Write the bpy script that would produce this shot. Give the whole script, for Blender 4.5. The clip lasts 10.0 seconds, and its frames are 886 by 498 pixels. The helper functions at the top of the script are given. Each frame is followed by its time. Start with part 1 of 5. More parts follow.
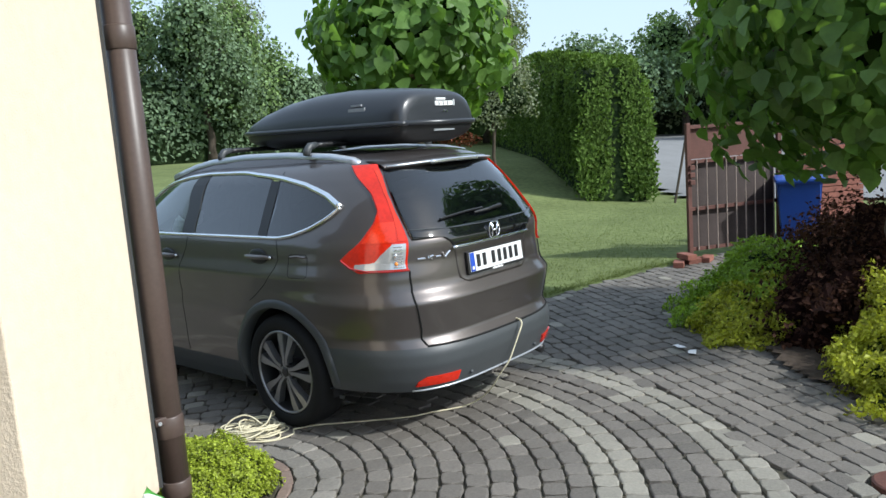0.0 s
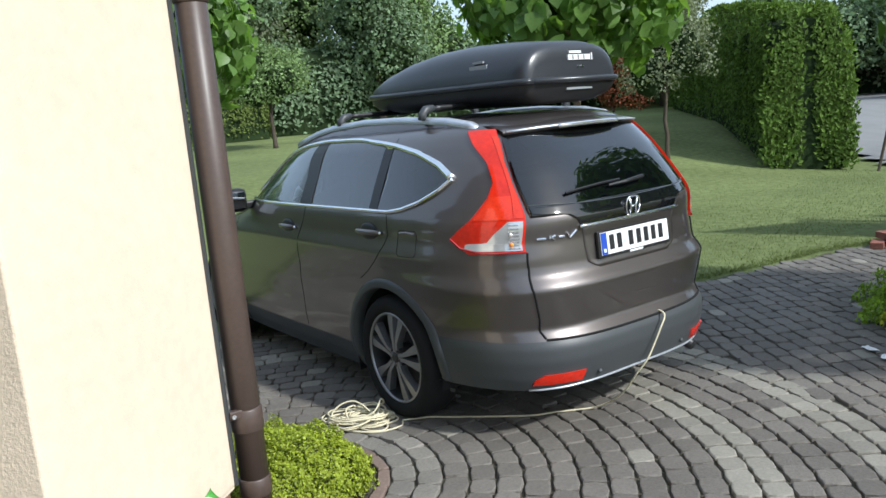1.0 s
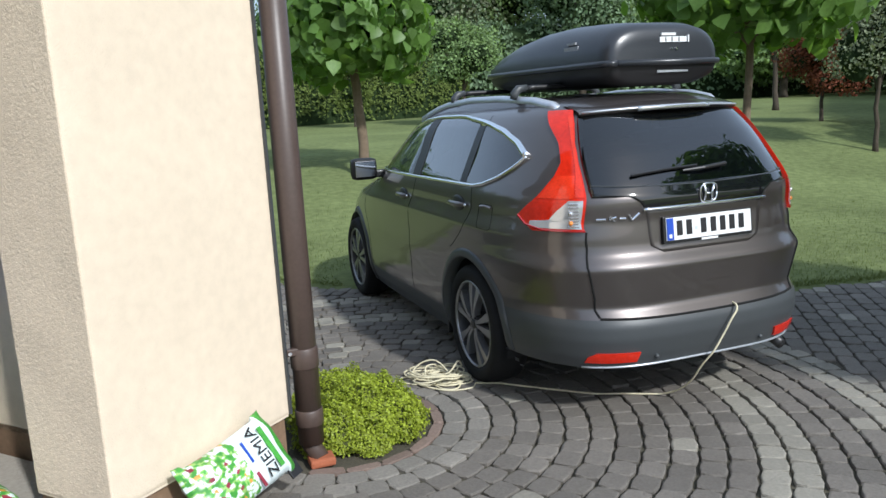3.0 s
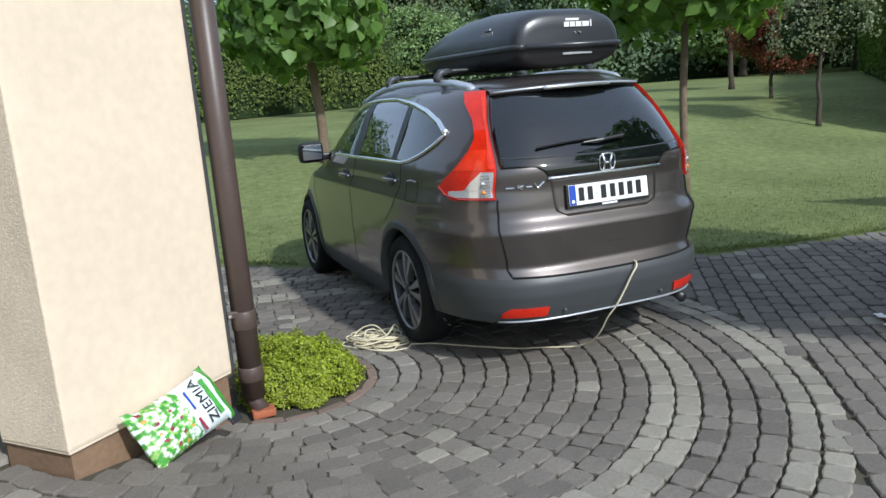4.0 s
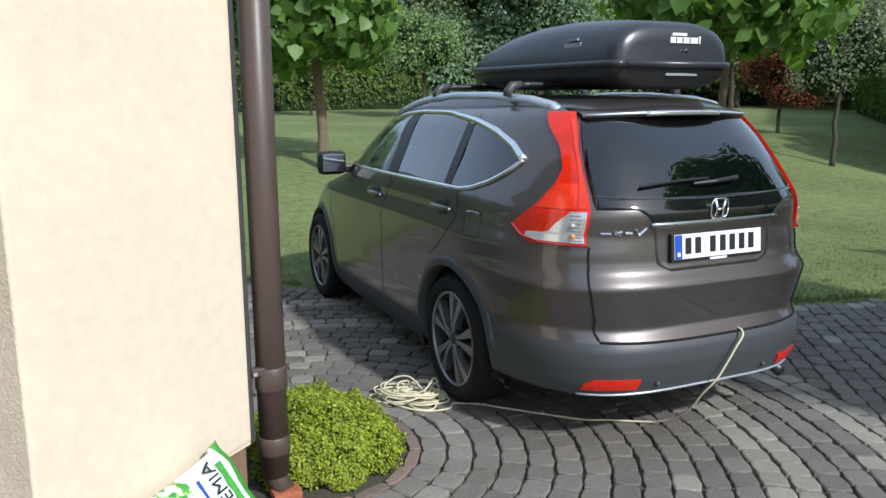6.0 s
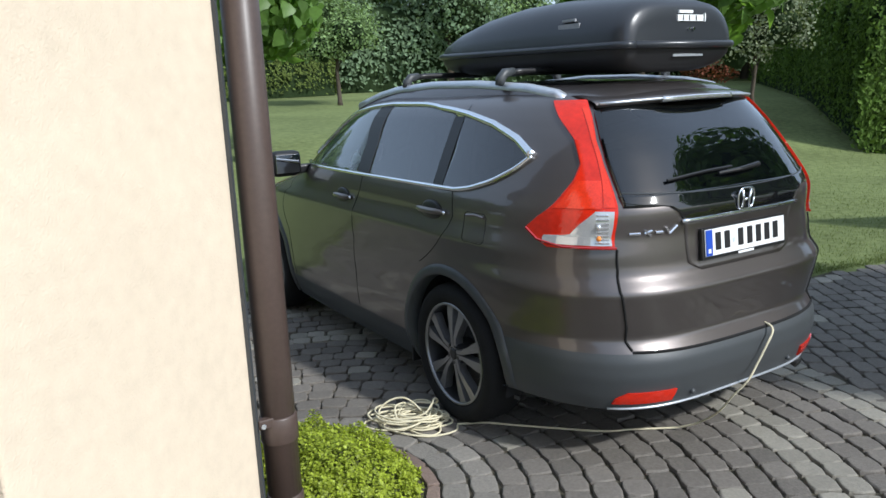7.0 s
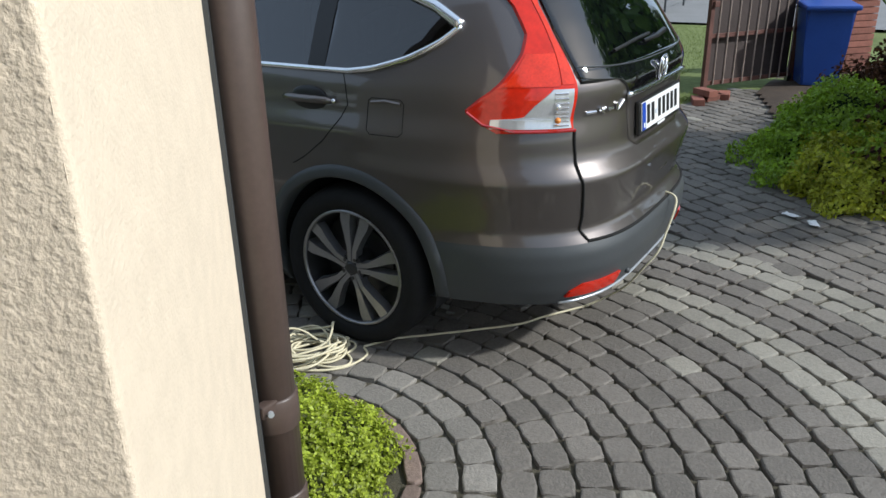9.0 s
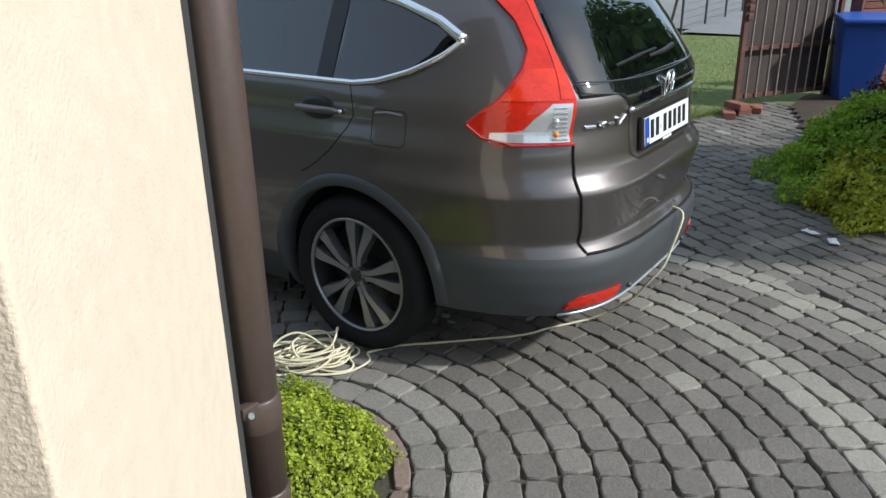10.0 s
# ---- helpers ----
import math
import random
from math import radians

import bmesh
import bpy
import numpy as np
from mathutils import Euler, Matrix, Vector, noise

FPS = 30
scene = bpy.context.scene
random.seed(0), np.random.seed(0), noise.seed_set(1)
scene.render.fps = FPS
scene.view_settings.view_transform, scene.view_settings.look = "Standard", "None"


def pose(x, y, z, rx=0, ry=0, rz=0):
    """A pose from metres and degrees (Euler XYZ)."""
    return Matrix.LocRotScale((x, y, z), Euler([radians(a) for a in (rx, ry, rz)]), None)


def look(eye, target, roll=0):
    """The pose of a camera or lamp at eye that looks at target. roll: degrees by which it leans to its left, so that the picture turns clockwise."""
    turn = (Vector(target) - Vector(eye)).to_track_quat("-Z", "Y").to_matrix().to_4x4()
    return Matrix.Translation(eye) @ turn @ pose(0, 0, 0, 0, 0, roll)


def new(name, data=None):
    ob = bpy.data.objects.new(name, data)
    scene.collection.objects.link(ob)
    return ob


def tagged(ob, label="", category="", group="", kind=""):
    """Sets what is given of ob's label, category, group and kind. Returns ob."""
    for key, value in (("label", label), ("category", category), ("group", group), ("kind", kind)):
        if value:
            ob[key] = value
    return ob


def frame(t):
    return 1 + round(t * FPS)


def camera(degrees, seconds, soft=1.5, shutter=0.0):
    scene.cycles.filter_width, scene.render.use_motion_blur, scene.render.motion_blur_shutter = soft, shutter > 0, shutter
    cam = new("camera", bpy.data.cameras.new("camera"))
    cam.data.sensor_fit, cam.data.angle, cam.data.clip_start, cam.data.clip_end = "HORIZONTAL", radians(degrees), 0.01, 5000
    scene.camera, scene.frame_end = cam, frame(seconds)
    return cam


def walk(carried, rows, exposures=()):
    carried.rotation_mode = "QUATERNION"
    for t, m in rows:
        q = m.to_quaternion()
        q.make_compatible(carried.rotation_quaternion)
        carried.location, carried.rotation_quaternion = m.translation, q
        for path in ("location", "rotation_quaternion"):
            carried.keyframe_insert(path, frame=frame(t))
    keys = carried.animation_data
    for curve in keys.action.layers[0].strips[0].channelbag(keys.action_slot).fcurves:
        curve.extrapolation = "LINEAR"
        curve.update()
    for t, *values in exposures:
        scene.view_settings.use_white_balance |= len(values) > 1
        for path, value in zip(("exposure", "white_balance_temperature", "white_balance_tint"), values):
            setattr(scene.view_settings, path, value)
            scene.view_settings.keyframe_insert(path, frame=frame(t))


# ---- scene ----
cam = camera(60.0, 10.0)
PATH = [
    (0, (-3.65, -3.75, 1.686), (-2.155, -2.451, 1.405), -4.2),
    (0.5, (-3.315, -3.644, 1.689), (-1.961, -2.193, 1.438), -4.0),
    (1, (-3.059, -3.549, 1.648), (-1.902, -1.951, 1.315), -5.0),
    (1.5, (-2.831, -3.496, 1.627), (-1.733, -1.862, 1.275), -3.1),
    (2, (-2.63, -3.593, 1.644), (-1.766, -1.811, 1.361), -2.6),
    (2.5, (-2.583, -3.769, 1.648), (-1.805, -1.946, 1.379), -2.6),
    (2.7, (-2.582, -3.88, 1.63), (-1.852, -2.044, 1.318), -2.3),
    (3.8, (-2.525, -4.519, 1.556), (-1.866, -2.671, 1.171), -5.1),
    (4, (-2.477, -4.561, 1.551), (-1.734, -2.744, 1.166), -4.6),
    (4.5, (-2.485, -4.458, 1.557), (-1.723, -2.648, 1.178), -4.4),
    (5, (-2.573, -4.218, 1.612), (-1.851, -2.383, 1.277), -3.3),
    (5.5, (-2.6, -3.985, 1.6), (-1.834, -2.171, 1.252), -1.1),
    (5.7, (-2.601, -3.844, 1.592), (-1.798, -2.047, 1.235), -0.3),
    (6.8, (-2.726, -3.183, 1.684), (-1.827, -1.445, 1.271), -2.1),
    (7, (-2.793, -3.082, 1.662), (-1.776, -1.411, 1.245), -2.5),
    (7.5, (-2.899, -2.762, 1.627), (-1.729, -1.212, 1.15), -3.3),
    (8, (-2.962, -2.422, 1.659), (-1.71, -0.963, 1.11), -5.1),
    (8.5, (-3.122, -2.108, 1.671), (-1.69, -0.877, 1.013), -4.6),
    (9, (-3.21, -1.91, 1.645), (-1.637, -0.929, 0.893), -1.1),
    (9.5, (-3.232, -1.907, 1.649), (-1.674, -0.938, 0.855), -0.2),
    (10, (-3.157, -2.059, 1.668), (-1.635, -0.989, 0.936), -0.9),
]
walk(cam, [(t, look(eye, target, roll)) for t, eye, target, roll in PATH], [(0, .68, 6000, 6), (1.2, .62, 5950, 7), (2.5, .50, 5900, 8), (4.0, .42, 5900, 8), (5.0, .48, 5900, 8), (7.5, .48, 5900, 8), (8.5, .42, 6000, 7), (10, .50, 6000, 7)])

# ---- world and light ----
SUN_DIR = Vector((0.20, -0.76, 0.62)).normalized()      # towards the sun
world = bpy.data.worlds.new("World")
scene.world = world
world.use_nodes = True
wn = world.node_tree.nodes
sky = wn.new("ShaderNodeTexSky")
sky.sky_type = 'NISHITA'
sky.sun_disc = False
sky.sun_elevation = math.asin(SUN_DIR.z)
sky.sun_rotation = math.atan2(SUN_DIR.x, SUN_DIR.y)
sky.dust_density = 2.0
sky.air_density = 1.0
wn["Background"].inputs["Strength"].default_value = 0.122
haze = wn.new("ShaderNodeMix")               # thin bright haze over the whole sky
haze.data_type = 'RGBA'
haze.inputs[0].default_value = 0.55
haze.inputs[7].default_value = (5.0, 5.7, 6.6, 1)
world.node_tree.links.new(sky.outputs[0], haze.inputs[6])
world.node_tree.links.new(haze.outputs[2], wn["Background"].inputs[0])
sun_data = bpy.data.lights.new("sun", 'SUN')
sun_data.energy = 3.05
sun_data.angle = radians(2.5)
sun_data.color = (1.0, 0.96, 0.90)
sun = new("sun", sun_data)
sun.matrix_world = look(SUN_DIR * 30, (0, 0, 0))


# ---- materials ----
def mat(name, col, rough=0.6, metal=0.0, var=0.15, scale=8.0, fine=60.0, bump=0.0, bscale=80.0, coat=0.0,
        spread=0.0, island=False, spec=0.5, trans=0.0):
    """Principled surface with two scales of variation; spread varies pieces by their random value."""
    m = bpy.data.materials.new(name)
    m.use_nodes = True
    nt = m.node_tree
    n, l = nt.nodes, nt.links
    b = n["Principled BSDF"]
    co = n.new("ShaderNodeTexCoord")
    n1, n2 = n.new("ShaderNodeTexNoise"), n.new("ShaderNodeTexNoise")
    n1.inputs["Scale"].default_value, n2.inputs["Scale"].default_value = scale, fine
    n1.inputs["Detail"].default_value, n2.inputs["Detail"].default_value = 5, 3
    geo = n.new("ShaderNodeNewGeometry")
    for t in (n1, n2):
        l.new(geo.outputs["Position"], t.inputs["Vector"])
    add = n.new("ShaderNodeMath")
    add.operation = 'ADD'
    l.new(n1.outputs["Fac"], add.inputs[0])
    l.new(n2.outputs["Fac"], add.inputs[1])
    last = add.outputs[0]
    lo, hi = 0.6, 1.4
    ramp = n.new("ShaderNodeMapRange")
    ramp.inputs["From Min"].default_value, ramp.inputs["From Max"].default_value = lo, hi
    ramp.inputs["To Min"].default_value, ramp.inputs["To Max"].default_value = 1 - var, 1 + var
    l.new(last, ramp.inputs["Value"])
    val = ramp.outputs[0]
    if spread:
        if island:
            rnd = geo.outputs["Random Per Island"]
        else:
            rnd = n.new("ShaderNodeObjectInfo").outputs["Random"]
        r2 = n.new("ShaderNodeMapRange")
        r2.inputs["To Min"].default_value, r2.inputs["To Max"].default_value = 1 - spread, 1 + spread
        l.new(rnd, r2.inputs["Value"])
        mul = n.new("ShaderNodeMath")
        mul.operation = 'MULTIPLY'
        l.new(val, mul.inputs[0])
        l.new(r2.outputs[0], mul.inputs[1])
        val = mul.outputs[0]
    sc = n.new("ShaderNodeVectorMath")
    sc.operation = 'SCALE'
    sc.inputs[0].default_value = col
    l.new(val, sc.inputs["Scale"])
    l.new(sc.outputs[0], b.inputs["Base Color"])
    b.inputs["Roughness"].default_value, b.inputs["Metallic"].default_value = rough, metal
    b.inputs["Specular IOR Level"].default_value = spec
    if coat:
        b.inputs["Coat Weight"].default_value, b.inputs["Coat Roughness"].default_value = coat, 0.04
    if trans:
        b.inputs["Transmission Weight"].default_value = trans
    if bump:
        n3, bp = n.new("ShaderNodeTexNoise"), n.new("ShaderNodeBump")
        n3.inputs["Scale"].default_value, n3.inputs["Detail"].default_value = bscale, 4
        l.new(geo.outputs["Position"], n3.inputs["Vector"])
        bp.inputs["Strength"].default_value, bp.inputs["Distance"].default_value = bump, 0.01
        l.new(n3.outputs["Fac"], bp.inputs["Height"])
        l.new(bp.outputs[0], b.inputs["Normal"])
    return m


def leaf_mat(name, col, spread=0.45, rough=0.5, glow=0.3):
    """Leaves: varied by leaf, letting some light through."""
    m = mat(name, col, rough, 0, 0.2, 1.5, 30, spread=spread, island=True, spec=0.35 if rough < .55 else .08)
    nt = m.node_tree
    n, l = nt.nodes, nt.links
    b = n["Principled BSDF"]
    tr, mx = n.new("ShaderNodeBsdfTranslucent"), n.new("ShaderNodeMixShader")
    src = b.inputs["Base Color"].links[0].from_socket
    tint = n.new("ShaderNodeVectorMath")
    tint.operation = 'MULTIPLY'
    tint.inputs[1].default_value = (1.25, 1.3, 0.6)
    l.new(src, tint.inputs[0])
    l.new(tint.outputs[0], tr.inputs["Color"])
    mx.inputs[0].default_value = glow
    l.new(b.outputs[0], mx.inputs[1])
    l.new(tr.outputs[0], mx.inputs[2])
    l.new(mx.outputs[0], n["Material Output"].inputs["Surface"])
    return m


M_PAINT = mat("car paint", (0.130, 0.115, 0.110), 0.40, 0.80, 0.05, 3, 300, coat=1.0)
M_CLAD = mat("grey cladding", (0.050, 0.055, 0.059), 0.45, 0, 0.08, 6, 200, bump=0.05, bscale=600)
M_BLACK = mat("black plastic", (0.012, 0.012, 0.013), 0.4, 0, 0.1, 10, 90)
M_LINER = mat("wheel arch liner", (0.008, 0.008, 0.009), 0.9, 0, 0.2, 10, 60)
M_GLOSS = mat("gloss black", (0.006, 0.007, 0.008), 0.06, 0, 0.05, 5, 50, coat=1.0)
M_CHROME = mat("chrome", (0.88, 0.90, 0.93), 0.20, 1.0, 0.05, 10, 80)
M_ALU = mat("silver rail", (0.58, 0.61, 0.66), 0.32, 0.6, 0.06, 12, 90)
M_TYRE = mat("tyre rubber", (0.011, 0.011, 0.0115), 0.8, 0, 0.25, 12, 120, bump=0.15, bscale=150, spec=0.25)
M_ALLOY = mat("alloy rim", (0.27, 0.27, 0.28), 0.33, 0.75, 0.1, 8, 90)
M_DALLOY = mat("dark alloy", (0.05, 0.05, 0.052), 0.4, 0.6, 0.1, 8, 90)
M_RED = mat("red lens", (0.60, 0.022, 0.007), 0.07, 0, 0.22, 7, 45, coat=0.4, spec=0.4)
M_RED2 = mat("dark red lens", (0.34, 0.010, 0.008), 0.08, 0, 0.1, 14, 90, coat=1.0, spec=0.8)
M_ORED = mat("orange red lens", (0.67, 0.036, 0.011), 0.1, 0, 0.2, 16, 120, coat=0.4)
M_CLEAR = mat("clear lens", (0.62, 0.63, 0.64), 0.1, 0.5, 0.08, 60, 160, coat=1.0)
M_LENSROW = mat("clear lens ribs", (0.82, 0.83, 0.85), 0.12, 0.8, 0.2, 60, 160, coat=1.0)
M_AMBER = mat("amber bulb", (0.75, 0.25, 0.04), 0.2, 0, 0.1, 30, 90)
M_WHITE = mat("white", (0.82, 0.83, 0.83), 0.35, 0, 0.04, 8, 60)
M_BLUE = mat("blue strip", (0.02, 0.07, 0.42), 0.35, 0, 0.05, 8, 60)
M_INK = mat("black ink", (0.012, 0.012, 0.014), 0.5, 0, 0.1, 8, 60)
M_SEAM = mat("shut line", (0.003, 0.003, 0.003), 0.9, 0, 0.0)
M_BOX = mat("roof box plastic", (0.032, 0.035, 0.041), 0.30, 0, 0.1, 5, 260, bump=0.04, bscale=900)
M_BOXLOW = mat("roof box base", (0.018, 0.018, 0.020), 0.5, 0, 0.12, 6, 160)
M_PRINT = mat("faded print", (0.30, 0.31, 0.33), 0.4, 0, 0.2, 40, 120)
M_SEAT = mat("seat fabric", (0.05, 0.05, 0.055), 0.9, 0, 0.15, 9, 120)
M_LIGHTFAB = mat("pale fabric", (0.6, 0.6, 0.6), 0.9, 0, 0.15, 9, 60)

M_PLASTER = mat("cream plaster", (0.715, 0.600, 0.458), 0.9, 0, 0.08, 1.5, 18, bump=0.22, bscale=130)
M_ROUGH = mat("cream roughcast", (0.73, 0.61, 0.465), 0.95, 0, 0.14, 3.0, 50, bump=0.3, bscale=190)
M_PLINTH = mat("brown plinth", (0.22, 0.14, 0.085), 0.8, 0, 0.2, 4, 40, bump=0.2, bscale=50)
M_PIPE = mat("brown pipe", (0.075, 0.052, 0.043), 0.42, 0, 0.15, 5, 60, bump=0.03, bscale=40)
M_TERRA = mat("terracotta", (0.36, 0.11, 0.05), 0.8, 0, 0.2, 12, 70)
M_EAVE = mat("brown eave wood", (0.13, 0.075, 0.045), 0.7, 0, 0.25, 6, 60)
M_ROOF = mat("brown roof tile", (0.16, 0.07, 0.05), 0.8, 0, 0.25, 6, 60)
M_SOIL = mat("sand in the joints", (0.070, 0.062, 0.042), 1.0, 0, 0.35, 3, 70, bump=0.5, bscale=120)
M_EARTH = mat("bed soil", (0.055, 0.038, 0.026), 1.0, 0, 0.4, 5, 60, bump=0.8, bscale=60)
M_STONE = mat("brown grey paver", (0.148, 0.133, 0.115), 0.85, 0, 0.26, 1.3, 70, bump=0.45, bscale=110, spread=0.20)
M_STONEJ = mat("brown grey paver rest", (0.148, 0.133, 0.115), 0.85, 0, 0.26, 1.3, 70, bump=0.45, bscale=110, spread=0.20, island=True)
M_PALE = mat("pale grey paver", (0.245, 0.228, 0.190), 0.85, 0, 0.2, 1.8, 70, bump=0.45, bscale=110, spread=0.16)
M_PALEJ = mat("pale grey paver rest", (0.245, 0.228, 0.190), 0.85, 0, 0.2, 1.8, 70, bump=0.45, bscale=110, spread=0.16, island=True)
M_GREYST = mat("grey edging paver", (0.200, 0.184, 0.160), 0.85, 0, 0.25, 1.8, 70, bump=0.45, bscale=110, spread=0.18)
M_REDST = mat("reddish edging", (0.190, 0.138, 0.112), 0.85, 0, 0.25, 3, 70, bump=0.4, bscale=110, spread=0.14)
M_CONC = mat("concrete", (0.32, 0.29, 0.25), 0.9, 0, 0.2, 2, 50, bump=0.3, bscale=80)
M_ROAD = mat("asphalt", (0.20, 0.20, 0.20), 0.9, 0, 0.15, 1.5, 60, bump=0.2, bscale=90)
M_GRASS = mat("lawn", (0.148, 0.178, 0.070), 0.95, 0, 0.38, 0.45, 9, bump=0.6, bscale=45, spec=0.1)
M_BLADE = leaf_mat("grass blade", (0.150, 0.185, 0.068), 0.3, 0.8)
M_BARK = mat("bark", (0.17, 0.125, 0.085), 0.95, 0, 0.3, 10, 60, bump=0.8, bscale=40)
M_BARKD = mat("dark bark", (0.07, 0.055, 0.04), 0.95, 0, 0.3, 10, 60, bump=0.8, bscale=40)
M_CATALPA = leaf_mat("broad leaf", (0.145, 0.250, 0.060), 0.35, 0.42, 0.5)
M_BOXW = leaf_mat("yellow green leaf", (0.30, 0.36, 0.035), 0.4, 0.45)
# darkened leaf green of the bush's solid core, painting its inner shade
M_BOXSHADE = mat("box bush shade core", (0.05, 0.06, 0.012), 0.9, 0, 0.3, 20, 60)
M_SPIREA = leaf_mat("lime leaf", (0.24, 0.36, 0.035), 0.4, 0.5)
M_LIME = leaf_mat("golden leaf", (0.36, 0.38, 0.035), 0.4, 0.5)
M_BARB = leaf_mat("maroon leaf", (0.046, 0.022, 0.015), 0.7, 0.8, 0.2)
# solid under green leaves; its near-black colour paints the shade inside
M_LEAFSHADE = mat("shade foliage core", (0.022, 0.036, 0.014), 1.0, 0, 0.4, 8, 40, spec=0.1)
# leaf maroon darkened, to paint the shade within the barberry shrubs
M_MAROONSHADE = mat("maroon shade core", (0.016, 0.007, 0.006), 1.0, 0, 0.4, 8, 40, spec=0.1)
M_THUJA = leaf_mat("thuja spray", (0.105, 0.168, 0.036), 0.45, 0.6)
M_WOOD1 = leaf_mat("wood leaf", (0.185, 0.265, 0.110), 0.5, 0.6)
M_WOOD2 = leaf_mat("blue green needle", (0.175, 0.245, 0.145), 0.45, 0.7)
M_WOOD3 = leaf_mat("grey green leaf", (0.205, 0.235, 0.150), 0.45, 0.6)
M_GOLDEN = leaf_mat("golden hedge leaf", (0.125, 0.165, 0.045), 0.45, 0.6)
M_REDSH = leaf_mat("red shrub leaf", (0.18, 0.065, 0.04), 0.5, 0.6)
M_GATE = mat("rusty brown gate", (0.115, 0.048, 0.036), 0.7, 0.1, 0.35, 6, 70, bump=0.2, bscale=90)
M_GATEBAR = mat("pale worn bars", (0.34, 0.27, 0.23), 0.6, 0.2, 0.3, 10, 70)
M_GATEBACK = mat("dark gate sheet", (0.055, 0.040, 0.036), 0.8, 0, 0.3, 5, 60)
M_BIN = mat("blue bin plastic", (0.020, 0.072, 0.33), 0.45, 0, 0.12, 6, 70)
M_BRICK = mat("old brick", (0.22, 0.085, 0.06), 0.9, 0, 0.3, 9, 60, bump=0.5, bscale=90, spread=0.25)
M_ROPE = mat("cream rope", (0.66, 0.60, 0.42), 0.8, 0, 0.15, 20, 300, bump=0.3, bscale=400)
M_PAPER = mat("white paper", (0.8, 0.8, 0.8), 0.8, 0, 0.05, 20, 90)
M_BAG = mat("white bag film", (0.70, 0.78, 0.78), 0.3, 0, 0.05, 12, 60)
M_BAGG = mat("green print", (0.07, 0.30, 0.045), 0.32, 0, 0.35, 22, 60)
M_BAGL = mat("light green print", (0.30, 0.50, 0.14), 0.32, 0, 0.3, 22, 60)
M_BAGR = mat("maroon print", (0.25, 0.03, 0.05), 0.32, 0, 0.3, 22, 60)
M_BAGK = mat("orange print", (0.6, 0.30, 0.05), 0.32, 0, 0.3, 22, 60)
M_TEAL = mat("teal crate", (0.02, 0.24, 0.20), 0.5, 0, 0.15, 9, 60)
M_BLUEBAG = mat("blue film", (0.03, 0.10, 0.5), 0.35, 0, 0.2, 9, 60)
# plaster darkened to paint the dimness at the back of the garage
M_DARKWALL = mat("dimmed garage plaster", (0.16, 0.13, 0.11), 0.95, 0, 0.2, 3, 40)


# ---- building helpers ----
def mesh_from(name, verts, faces, materials, smooth=False, idx=None):
    me = bpy.data.meshes.new(name)
    me.from_pydata([tuple(v) for v in verts], [], faces)
    for m in (materials if isinstance(materials, (list, tuple)) else [materials]):
        me.materials.append(m)
    if idx is not None:
        me.polygons.foreach_set("material_index", idx)
    if smooth:
        me.polygons.foreach_set("use_smooth", [True] * len(me.polygons))
    me.update()
    return me


def part_mesh(name, me, parent, label=""):
    ob = new(name, me)
    ob.parent = parent
    return tagged(ob, label)


def part(name, bm, material, parent, label="", smooth=False):
    me = bpy.data.meshes.new(name)
    bm.to_mesh(me)
    bm.free()
    me.materials.append(material)
    if smooth:
        me.polygons.foreach_set("use_smooth", [True] * len(me.polygons))
    ob = new(name, me)
    ob.parent = parent
    return tagged(ob, label)


def thing(name, m=None, label="", category="", group="", kind=""):
    ob = new(name)
    ob.empty_display_size = 0.2
    if m is not None:
        ob.matrix_world = m
    return tagged(ob, label, category, group, kind)


def box(bm, c, s, m=None, bevel=0.0):
    """Adds a box of size s round c, with bevelled edges."""
    r = bmesh.ops.create_cube(bm, size=1.0)
    vs = r["verts"]
    for v in vs:
        v.co = Vector((v.co.x * s[0] + c[0], v.co.y * s[1] + c[1], v.co.z * s[2] + c[2]))
    if bevel:
        es = list({e for v in vs for e in v.link_edges})
        vs = list({v for f in bmesh.ops.bevel(bm, geom=es, offset=bevel, segments=2, profile=0.6, affect='EDGES')["faces"] for v in f.verts} | {v for v in vs if v.is_valid})
    if m is not None:
        bmesh.ops.transform(bm, matrix=m, verts=vs)
    return bm


def boxed(c, s, m=None, bevel=0.0):
    return box(bmesh.new(), c, s, m, bevel)


def tube(bm, pts, radii, seg=10, cap=True):
    """Adds a tube along points."""
    pts = [Vector(p) for p in pts]
    if not isinstance(radii, (list, tuple)):
        radii = [radii] * len(pts)
    rings = []
    up = None
    for i, p in enumerate(pts):
        d = (pts[min(i + 1, len(pts) - 1)] - pts[max(i - 1, 0)]).normalized()
        if up is None:
            up = d.orthogonal().normalized()
        up = (up - d * up.dot(d)).normalized()
        q = d.cross(up)
        rings.append([bm.verts.new(p + (up * math.cos(a) + q * math.sin(a)) * radii[i]) for a in [2 * math.pi * k / seg for k in range(seg)]])
    for a, b in zip(rings, rings[1:]):
        for k in range(seg):
            bm.faces.new((a[k], a[(k + 1) % seg], b[(k + 1) % seg], b[k]))
    if cap:
        bm.faces.new(rings[0][::-1])
        bm.faces.new(rings[-1])
    return bm


def tubed(pts, radii, seg=10):
    return tube(bmesh.new(), pts, radii, seg)


def lathe(bm, prof, seg=48, axis='x'):
    """Revolves (axial, radius) pairs round the x axis."""
    rings = []
    for a, r in prof:
        ring = []
        for k in range(seg):
            t = 2 * math.pi * k / seg
            ring.append(bm.verts.new((a, r * math.cos(t), r * math.sin(t))))
        rings.append(ring)
    for p, q in zip(rings, rings[1:]):
        for k in range(seg):
            bm.faces.new((p[k], p[(k + 1) % seg], q[(k + 1) % seg], q[k]))
    return bm


